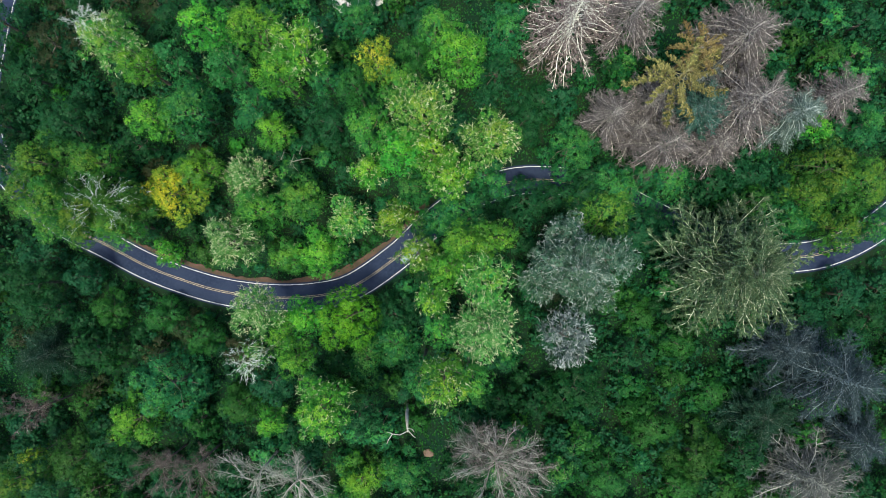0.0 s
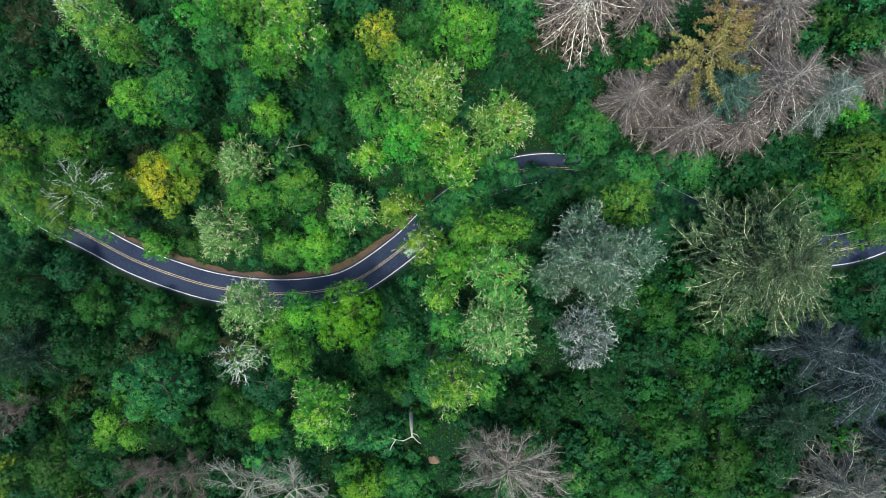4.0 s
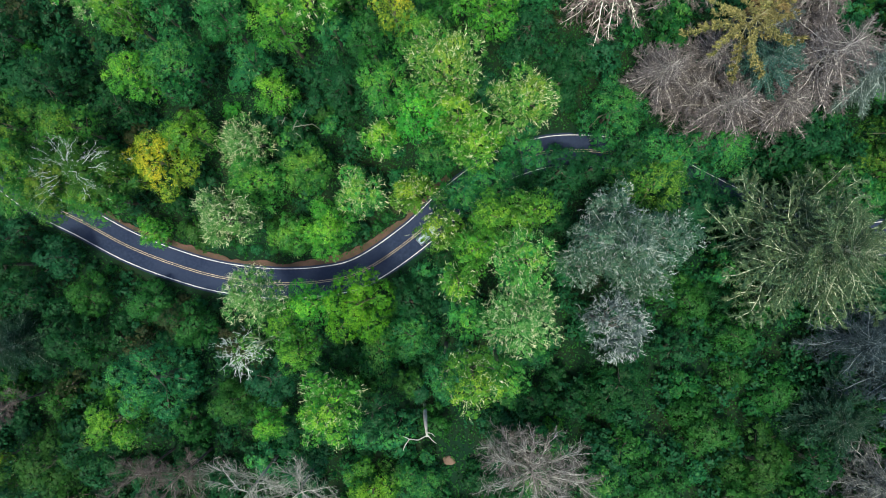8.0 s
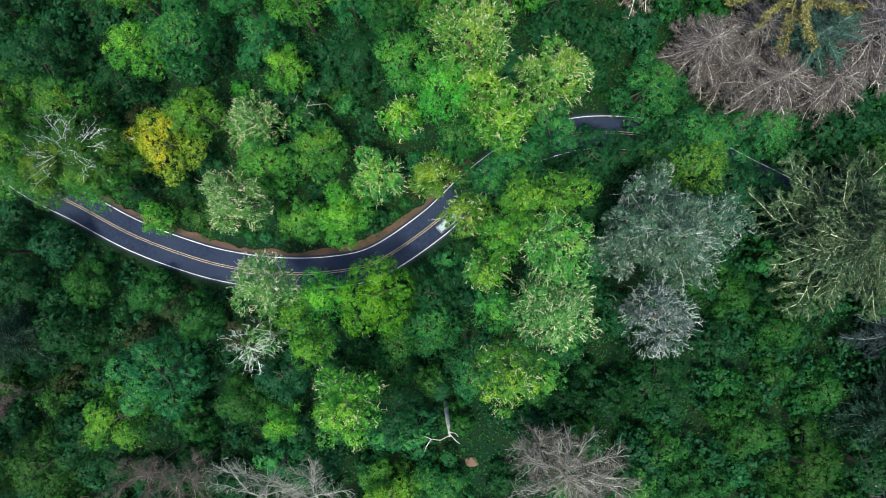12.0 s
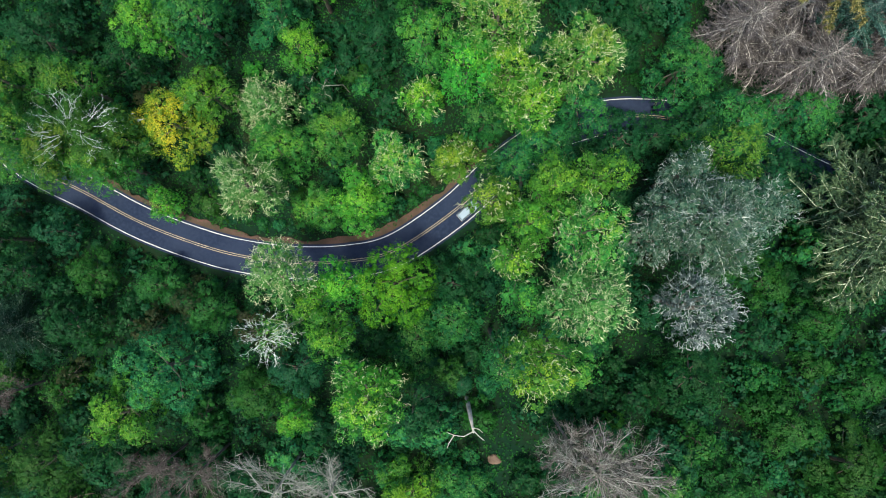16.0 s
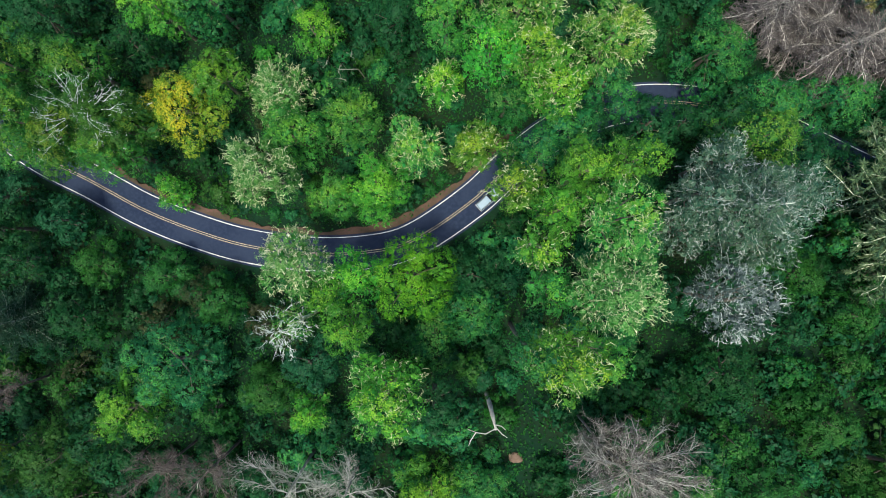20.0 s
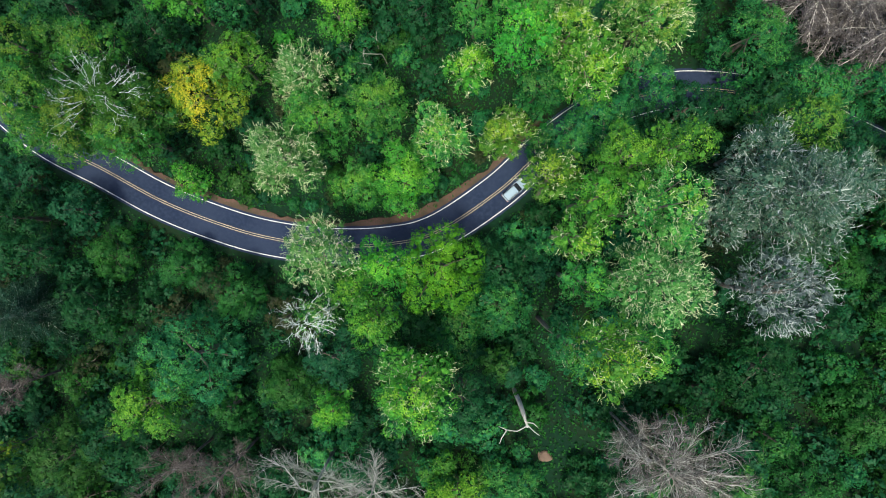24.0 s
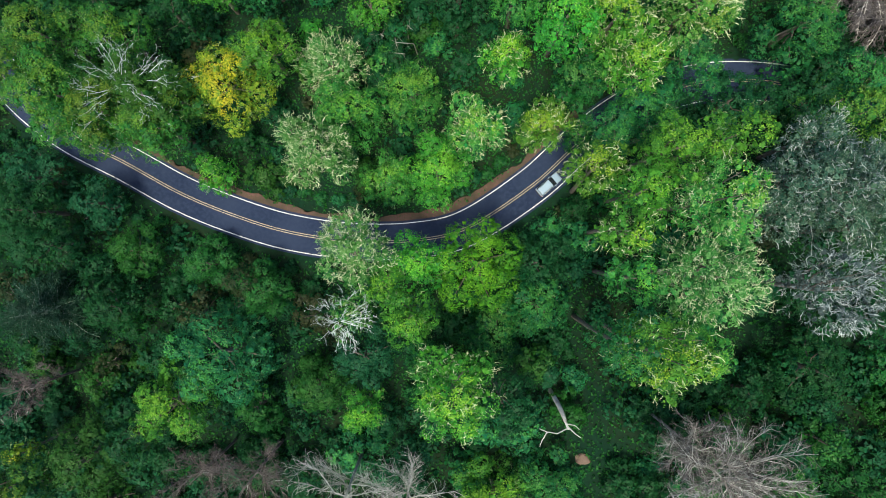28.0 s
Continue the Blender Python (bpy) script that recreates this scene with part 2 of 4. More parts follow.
def leaf_tips(rng, pos, nrm, length):
    """Small three-cornered leaves."""
    t = unit(np.cross(nrm, unit(rng.normal(size=pos.shape))))
    b = np.cross(nrm, t)
    s = length * rng.uniform(0.6, 1.4, (len(pos), 1))
    return np.stack([pos - t * s * 0.45 - b * s * 0.36, pos - t * s * 0.35 + b * s * 0.40, pos + t * s * 0.62], 1)


# ---- the road's line and the ground ----
ROAD_LINE = [(-106, 66, -2), (-109, 50, -1.5), (-110.5, 36, -1), (-108, 24, -0.5), (-100.5, 14, 0), (-91.5, 6.6, 0), (-80.7, 1.1, 0), (-71, -4.0, 0), (-61.4, -7.7, 0), (-52, -10.3, 0), (-41.1, -11.6, 0),
             (-30.3, -11.2, 0), (-21.4, -8.9, 0.4), (-10.6, -1.6, 1.8), (-2.5, 6, 2.8), (6, 12, 3.8), (15.5, 15.4, 4.8), (24.7, 15.7, 5.8),
             (33, 14.2, 6.6), (41, 11, 7.4), (48, 7.3, 8), (56.7, 2.8, 9), (65, -0.6, 9.7), (74, -1.9, 10.4), (83, -1.0, 11), (92, 3, 11.6), (101, 10, 12.2), (112, 20, 13)]


def spline(points, step):
    p = [np.array(q, float) for q in points]
    p = [2 * p[0] - p[1]] + p + [2 * p[-1] - p[-2]]
    out = []
    for i in range(1, len(p) - 2):
        n = max(2, int(np.linalg.norm(p[i + 1] - p[i]) / step))
        for k in range(n):
            u = k / n
            out.append(0.5 * (2 * p[i] + (p[i + 1] - p[i - 1]) * u + (2 * p[i - 1] - 5 * p[i] + 4 * p[i + 1] - p[i + 2]) * u * u
                              + (3 * p[i] - 3 * p[i + 1] + p[i + 2] - p[i - 1]) * u ** 3))
    return np.array(out)


CENTRE = spline(ROAD_LINE, 1.0)


def smooth(u):
    u = np.clip(u, 0, 1)
    return u * u * (3 - 2 * u)


def hills(x, y):
    z = 10 * smooth((x + 40) / 90) + 6 * smooth((-y - 14) / 30) * smooth((x + 70) / 60)
    z = z + 5 * smooth((x - 60) / 200) + 0.7 * np.sin(x * 0.11 + 1.3) * np.sin(y * 0.13) + 0.4 * np.sin(x * 0.29) * np.cos(y * 0.23 + 0.6)
    far = smooth((np.hypot(x, y) - 250) / 900)
    return z * (1 - far) + far * (18 * np.sin(x * 0.0021) * np.cos(y * 0.0026))


def road_gap(x, y):
    """Distance to the road's middle, and the road's height there."""
    x, y = np.atleast_1d(x).astype(float), np.atleast_1d(y).astype(float)
    gap, height = np.full(x.shape, 1e9), np.zeros(x.shape)
    for px, py, pz in CENTRE[::2]:
        d = np.hypot(x - px, y - py)
        near = d < gap
        gap[near], height[near] = d[near], pz
    return gap, height


def ground_z(x, y):
    gap, height = road_gap(x, y)
    k = smooth((gap - 5.0) / 12)
    z = hills(np.atleast_1d(x).astype(float), np.atleast_1d(y).astype(float))
    return height * (1 - k) + z * k - 0.12 * (1 - smooth((gap - 3.2) / 1.2)) - 0.35 * np.exp(-((gap - 5.6) / 0.9) ** 2)


def steps(reach, fine, gap):
    a = list(np.arange(-fine, fine + 0.1, gap))
    d, s = fine, gap
    while d < reach:
        s *= 1.45
        d += s
        a = [-d] + a + [d]
    return np.array(a)


gx, gy = steps(4000, 130, 1.6), steps(4000, 84, 1.6)
mx_, my_ = np.meshgrid(gx, gy)
gz = ground_z(mx_.ravel(), my_.ravel())
W = len(gx)
gfaces = [(j * W + i, j * W + i + 1, (j + 1) * W + i + 1, (j + 1) * W + i) for j in range(len(gy) - 1) for i in range(W - 1)]
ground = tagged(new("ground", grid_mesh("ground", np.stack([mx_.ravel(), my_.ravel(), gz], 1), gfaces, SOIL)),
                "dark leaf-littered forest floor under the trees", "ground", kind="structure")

TANG = unit(np.gradient(CENTRE, axis=0) * (1, 1, 0))
SIDE = np.stack([-TANG[:, 1], TANG[:, 0], 0 * TANG[:, 0]], 1)


def strip(name, left, right, top, thick, m, a=0, b=None, wob=0.0, crown=True):
    """A strip along the road from offset left to right (left of travel positive), with thickness."""
    c, s = CENTRE[a:b], SIDE[a:b]
    k = np.arange(len(c))
    w1 = wob * np.array([noise.noise(Vector((q * 0.23, 1.7, 0))) + 0.6 * noise.noise(Vector((q * 0.8, 5.2, 0))) for q in k])
    up = np.array((0, 0, 1.0))

    def fall(o):
        return 0.02 * abs(o) if crown else 0
    l = c + s * (left + w1)[:, None] + up * (top - fall(left)) if wob else c + s * left + up * (top - fall(left))
    r = c + s * right + up * (top - fall(right))
    mid = c + s * (left + right) / 2 + up * (top - fall((left + right) / 2))
    v = np.concatenate([l, mid, r, l - up * thick, r - up * thick])
    n = len(c)
    fc = []
    for i in range(n - 1):
        fc += [(i, n + i, n + i + 1, i + 1), (n + i, 2 * n + i, 2 * n + i + 1, n + i + 1), (3 * n + i, i, i + 1, 3 * n + i + 1), (2 * n + i, 4 * n + i, 4 * n + i + 1, 2 * n + i + 1)]
    return grid_mesh(name, v, fc, m, smooth=False)


road = tagged(new("road", strip("road", 3.55, -3.55, 0.06, 0.25, ASPHALT)), "dark blue-grey asphalt two-lane road winding through the forest", "road", kind="structure")
put("edge_line", strip("edge_line", 3.155, 3.025, 0.068, 0.004, WHITE_PAINT), road, "white painted edge line")
put("edge_line", strip("edge_line", -3.025, -3.155, 0.068, 0.004, WHITE_PAINT), road, "white painted edge line")
put("centre_line", strip("centre_line", 0.235, 0.13, 0.068, 0.004, YELLOW_PAINT), road, "yellow painted centre line")
put("centre_line", strip("centre_line", -0.13, -0.235, 0.068, 0.004, YELLOW_PAINT), road, "yellow painted centre line")
tagged(new("road_shoulder", strip("road_shoulder", 4.65, 3.56, 0.03, 0.3, GRAVEL, a=60, b=162, wob=0.9, crown=False)), "reddish gravel shoulder along the road", "road shoulder", kind="structure")
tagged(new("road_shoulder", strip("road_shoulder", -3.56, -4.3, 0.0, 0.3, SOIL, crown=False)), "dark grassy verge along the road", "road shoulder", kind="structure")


# ---- the car ----
CAR_PAINT = surface("pale_car_paint", (0.17, 0.25, 0.31), (0.20, 0.28, 0.34), 0.6, rough=0.35, bump=0.0, fine=(0.18, 0.26, 0.32), spec=0.4)
CAR_GLASS = surface("dark_car_glass", (0.010, 0.014, 0.018), (0.014, 0.018, 0.022), 1.0, rough=0.08, bump=0.0, spec=0.6)
RUBBER = surface("black_rubber", (0.012, 0.012, 0.013), (0.020, 0.020, 0.021), 3.0, rough=0.8, bump=0.1)
STEEL = surface("grey_rim_metal", (0.22, 0.22, 0.23), (0.32, 0.32, 0.33), 3.0, rough=0.35, bump=0.0, spec=0.6)
LAMP_GLASS = surface("clear_lamp_glass", (0.55, 0.58, 0.60), (0.66, 0.68, 0.70), 2.0, rough=0.1, bump=0.0, spec=0.6)
RED_GLASS = surface("red_lamp_glass", (0.26, 0.010, 0.008), (0.34, 0.016, 0.012), 2.0, rough=0.15, bump=0.0, spec=0.6)


def loft(name, sections, m, soft=0.04):
    """A closed bevelled shell through four-cornered cross sections (x, half width low, half width high, z low, z high)."""
    bm = bmesh.new()
    rings = [[bm.verts.new(p) for p in ((x, -a, z0), (x, a, z0), (x, b, z1), (x, -b, z1))] for x, a, b, z0, z1 in sections]
    for p, q in zip(rings, rings[1:]):
        for i in range(4):
            bm.faces.new((p[i], p[(i + 1) % 4], q[(i + 1) % 4], q[i]))
    bm.faces.new(rings[0][::-1])
    bm.faces.new(rings[-1])
    bmesh.ops.recalc_face_normals(bm, faces=bm.faces)
    bmesh.ops.bevel(bm, geom=list(bm.edges), offset=soft, segments=2, affect='EDGES', profile=0.6)
    me = bpy.data.meshes.new(name)
    bm.to_mesh(me)
    bm.free()
    me.materials.append(m)
    return me


def wheel_mesh(name, rad, wide, hole, m):
    """A ring with rounded shoulders round the y axis, open or closed at its hub."""
    prof = ((hole, -0.42), (rad * 0.9, -0.5), (rad, -0.36), (rad, 0.36), (rad * 0.9, 0.5), (hole, 0.42))
    v, fc, n = [], [], 20
    for k in range(n):
        a = 2 * math.pi * k / n
        v += [(p * math.cos(a), w * wide, p * math.sin(a)) for p, w in prof]
    for k in range(n):
        for i in range(len(prof)):
            j, l = (i + 1) % len(prof), (k + 1) % n
            fc.append((k * len(prof) + i, k * len(prof) + j, l * len(prof) + j, l * len(prof) + i))
    return grid_mesh(name, v, fc, m, smooth=False)


def estate_car(x, y, z, turn):
    car = new("car")
    tagged(car, "pale blue-white estate car driving on the asphalt road", "car")
    put("body", loft("body", [(-2.28, 0.78, 0.80, 0.34, 0.78), (-2.2, 0.86, 0.86, 0.26, 0.98), (0.55, 0.90, 0.86, 0.22, 1.00), (1.25, 0.90, 0.82, 0.22, 0.96), (2.05, 0.86, 0.74, 0.26, 0.84), (2.28, 0.74, 0.66, 0.36, 0.68)], CAR_PAINT, 0.05), car)
    put("cabin", loft("cabin", [(-2.16, 0.82, 0.66, 0.97, 1.40), (-1.7, 0.84, 0.68, 0.97, 1.55), (0.2, 0.84, 0.68, 0.97, 1.55), (1.08, 0.80, 0.74, 0.96, 0.99)], CAR_GLASS, 0.02), car, "dark glazed cabin")
    put("roof", loft("roof", [(-2.1, 0.66, 0.62, 1.40, 1.45), (-1.75, 0.71, 0.66, 1.52, 1.62), (0.0, 0.71, 0.66, 1.52, 1.62), (0.26, 0.68, 0.62, 1.50, 1.56)], CAR_PAINT, 0.02), car)
    for side in (-1, 1):
        rail = [(-1.9, side * 0.60, 1.62), (-0.8, side * 0.60, 1.68), (0.0, side * 0.60, 1.63)]
        put("roof_rail", tube_mesh("roof_rail", [(rail, (0.022, 0.022, 0.022))], RUBBER, 6), car, "black roof rail")
        put("mirror", loft("mirror", [(0.62, 0.05, 0.04, 1.0, 1.12), (0.74, 0.07, 0.06, 0.98, 1.14)], CAR_PAINT, 0.01), car).location = (0, side * 0.95, 0)
        put("headlight", loft("headlight", [(2.02, 0.14, 0.12, 0.60, 0.80), (2.22, 0.10, 0.08, 0.58, 0.73)], LAMP_GLASS, 0.02), car, "clear headlight").location = (0.03, side * 0.62, 0)
        put("taillight", loft("taillight", [(-2.30, 0.06, 0.05, 0.66, 0.96), (-2.22, 0.07, 0.06, 0.64, 0.97)], RED_GLASS, 0.01), car, "red tail light").location = (0, side * 0.74, 0)
        for wx in (-1.38, 1.42):
            wheel = put("wheel", wheel_mesh("wheel", 0.33, 0.22, 0.2, RUBBER), car, "black tyre")
            wheel.location = (wx, side * 0.80, 0.33)
            put("rim", wheel_mesh("rim", 0.21, 0.16, 0.03, STEEL), wheel, "grey metal rim")
    put("bumper", loft("bumper", [(2.16, 0.78, 0.74, 0.28, 0.52), (2.34, 0.64, 0.60, 0.30, 0.50)], RUBBER, 0.03), car, "dark front bumper")
    put("bumper", loft("bumper", [(-2.38, 0.70, 0.68, 0.30, 0.52), (-2.22, 0.80, 0.78, 0.28, 0.54)], RUBBER, 0.03), car, "dark rear bumper")
    for k in (-1, 1):
        put("wiper", tube_mesh("wiper", [([(1.02, 0.05 + k * 0.3, 1.02), (0.72, -0.12 + k * 0.3, 1.21)], (0.012, 0.008))], RUBBER, 4), car, "black wiper")
    car.matrix_basis = pose(x, y, z, 0, 0, turn)
    return car


k = int(np.hypot(CENTRE[:, 0] + 8.7, CENTRE[:, 1] + 0.1).argmin())
cx, cy, cz = CENTRE[k] - SIDE[k] * 1.6
estate_car(cx, cy, cz + 0.035, math.degrees(math.atan2(TANG[k][1], TANG[k][0])))


# ---- broadleaf trees ----
WORDS = {
    "lime": "yellow-green leafy broadleaf tree with a rounded crown", "bright": "bright fresh green broadleaf tree beside the road",
    "fresh": "fresh green broadleaf tree with a dense rounded crown", "green": "mid-green broadleaf tree with a dense leafy crown", "deep": "dark blue-green broadleaf tree in the understorey",
    "moss": "moss green broadleaf tree with a broad crown", "olive": "olive green broadleaf tree with a dull crown", "yellow": "golden yellow autumn tree with a rounded crown",
    "yellow_lime": "green tree turning yellow at its crown", "pale": "pale grey-green tree covered in lichen twigs",
    "pale_lime": "pale yellow-green tree with lichen on its twigs", "pale_green": "dull grey-green tree with some lichen twigs",
    "brown": "brownish thin-leaved tree in the shade", "white": "half-dead tree with bare white lichen branches",
    "silver": "silvery grey-green thinning tree with lichen twigs",
    "ashen": "dead ash-grey tree with a tangle of pale twigs",
    "branchy": "green tree with long bare pale branches showing",
}
LEAF["white"], LEAF["branchy"] = LEAF["pale_lime"], LEAF["moss"]
TWIGS = {"ashen": 330, "pale": 400, "pale_lime": 210, "pale_green": 130, "white": 150, "branchy": 80, "silver": 210, "yellow_lime": 150, "lime": 100, "green": 40, "fresh": 80, "olive": 14, "moss": 60, "yellow": 90, "deep": 6, "bright": 30, "brown": 16}


def crown_lobes(rng, r, depth, skirt=1.9):
    """Overlapping round masses that make up a tall dome of radius r; the dome's top is at 0."""
    deep = max(depth, min(skirt * r, 2.0 * depth))
    lobes = max(7, int(round((1.7 * r + 5) * max(1.0, deep / (1.9 * r)) ** 0.8)))
    v = ((np.arange(lobes) + 0.3) / lobes) ** 1.1
    tip = min(0.5, 0.95 * r / deep)
    a = np.arange(lobes) * 2.399 + rng.uniform(0, 6) + rng.normal(0, 0.25, lobes)
    lr = (0.2 + 0.34 * r) * rng.uniform(0.72, 1.18, lobes)
    out = r * np.where(v < tip, np.sqrt(np.clip(1 - (1 - v / tip) ** 2, 0, 1)), 1.0 - 0.5 * (v - tip)) * rng.uniform(0.88, 1.14, lobes)
    out = np.maximum(out - lr * 0.8, 0.05)
    return np.stack([out * np.cos(a), out * np.sin(a), -v * (deep - lr) - lr * 0.92 + rng.normal(0, 0.05 * r, lobes)], 1), lr, v


def crown_shell(rng, lc, lr, v, count, sink, rough, bumps=11, single=False):
    """Places on the outer skin of the masses, facing out and up, in small tufts heaped into clumps with creases between them.
    Also gives how far each place stands proud of the creases, 0 to 1."""
    w = lr ** 2 * (1.25 - 0.9 * v)
    tufts = 3 * count if single else max(40, count // 7)
    which = rng.choice(len(lr), tufts, p=w / w.sum())
    d = unit(rng.normal(size=(tufts, 3)) + (0, 0, 0.5))
    knob = unit(rng.normal(size=(len(lr), bumps, 3)) + (0, 0, 0.35))
    near = np.einsum("ij,ikj->ik", d, knob[which]).max(1)
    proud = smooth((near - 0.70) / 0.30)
    p = lc[which] + d * (lr[which] * sink * (0.83 + 0.27 * proud) * rng.uniform(0.94, 1.06, tufts))[:, None]
    gap = np.linalg.norm(p[:, None, :] - lc[None], axis=2) / lr[None]
    gap[np.arange(tufts), which] = 9
    good = (gap.min(1) > 0.86 * sink) & (d[:, 2] > -0.45)
    p, d, proud = p[good], d[good], proud[good]
    k = np.resize(np.arange(len(p)), count)
    e = rng.normal(size=(count, 3)) * rough
    e[:, 2] *= 0.7
    return p[k] + e, unit(d[k] * 0.75 + (0, 0, 0.35) + e * (0.3 / max(rough, 0.05)) * 0.5 + rng.normal(size=(count, 3)) * 0.22), proud[k]


def crown_mesh(name, rng, r, depth, lift, count, leaf, m, skirt=1.9, thin=1.0, lit_top=None):
    lc, lr, v = crown_lobes(rng, r, depth, skirt)
    pos, nrm, proud = crown_shell(rng, lc, lr, v, count, 1.0, 0.22)
    back, bn, _ = crown_shell(rng, lc, lr * 0.92, v, int(count * 0.17 * thin), 1.0, 0.12)
    up = np.array(lift, float)
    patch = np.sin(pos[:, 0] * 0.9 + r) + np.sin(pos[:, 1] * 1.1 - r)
    # paints the sunlit tone on tops and proud clumps, base tone in creases
    is_lit_top = 0.55 + pos[:, 2] / (0.62 * r) + 0.2 * patch + 0.55 * proud + rng.normal(0, 0.25, len(pos)) > 0.5
    pos[:, 2] = np.maximum(pos[:, 2], 0.1 - up[2])
    return leafage(name, leaf_tips(rng, pos + up, nrm, leaf), leaf_cards(rng, back + up, bn, max(leaf, 0.26) * 2.0, max(leaf, 0.26) * 1.6), m, lit_top, is_lit_top), lc + up, lr, v


def rods(name, runs, tips, m):
    """Many thin three-sided rods from points to points, and the pointed ones that end them."""
    out = []
    for (a, b, ra, rb), sharp in ((runs, False), (tips, True)):
        d = unit(b - a)
        s1 = unit(np.cross(d, np.where(np.abs(d[:, 2:]) < 0.9, np.array((0.31, 0.17, 0.93)), np.array((1.0, 0.2, 0.0)))))
        s2 = np.cross(d, s1)
        ring = [math.cos(w) * s1 + math.sin(w) * s2 for w in (0.0, 2.094, 4.189)]
        sides = []
        for i in range(3):
            p, q = ring[i], ring[(i + 1) % 3]
            if sharp:
                sides.append(np.stack([a + p * ra[:, None], a + q * ra[:, None], b], 1))
            else:
                sides.append(np.stack([a + p * ra[:, None], a + q * ra[:, None], b + q * rb[:, None], b + p * rb[:, None]], 1))
        out.append(np.concatenate(sides))
    return leafage(name, out[1], out[0], m)


def forked_twigs(rng, start, way, length, thick, levels=3, spread=0.62, bend=0.28):
    """Twigs that fork again and again like coral: (starts, ends, radii) of the rods, and of the points that end them."""
    parts = []
    p, d, ln, th = start, way, length, thick
    for level in range(levels):
        last = level == levels - 1
        d2 = unit(d + rng.normal(size=d.shape) * bend)
        mid = p + d * (ln * 0.55)[:, None]
        e = mid + d2 * (ln * 0.45)[:, None]
        if last:
            tips = (p, e, th, th)
        elif level == 0:
            parts += [(p, mid, th, th * 0.85), (mid, e, th * 0.85, th * 0.66)]
        else:
            mid = (p + e) / 2
            parts.append((p, e, th, th * 0.66))
        src = np.repeat(np.arange(len(p)), 2)
        root = np.where((rng.random(len(src)) < 0.5)[:, None], e[src], mid[src])
        p, d = root, unit(d2[src] + rng.normal(size=(len(src), 3)) * spread)
        ln, th = ln[src] * rng.uniform(0.5, 0.85, len(src)), th[src] * 0.66
    return [np.concatenate([q[i] for q in parts]) for i in range(4)], tips


def twig_paths(rng, start, way, length, thick, wild=0.10):
    pts, p, w = [start], np.array(start, float), unit(np.array(way, float))
    n = 6
    for i in range(n):
        w = unit(w + rng.normal(size=3) * wild)
        p = p + w * length / n
        pts.append(p)
    out = [(pts, np.linspace(thick, thick * 0.3, n + 1))]
    flat = unit(np.cross(w, (0, 0, 1.0)))
    for i in range(1, n):
        for side in (-1, 1):
            w2 = unit(w * 0.8 + flat * side * rng.uniform(0.4, 1.0) + (0, 0, rng.uniform(-0.1, 0.4)))
            q = pts[i]
            e = q + w2 * length * rng.uniform(0.08, 0.2)
            out.append(([q, e, e + unit(w2 + rng.normal(size=3) * 0.35) * length * rng.uniform(0.08, 0.16)], (thick * 0.5, thick * 0.36, thick * 0.18)))
    return out


PLACED = []


def foot(x, y):
    """Where a trunk stands whose crown is over (x, y): beside the road, never on it."""
    d = np.hypot(CENTRE[:, 0] - x, CENTRE[:, 1] - y)
    k = int(d.argmin())
    if d[k] > 5.0:
        return x, y
    side = 1.0 if (np.array((x, y)) - CENTRE[k][:2]) @ SIDE[k][:2] > 0 else -1.0
    return float(CENTRE[k][0] + SIDE[k][0] * side * 5.2), float(CENTRE[k][1] + SIDE[k][1] * side * 5.2)


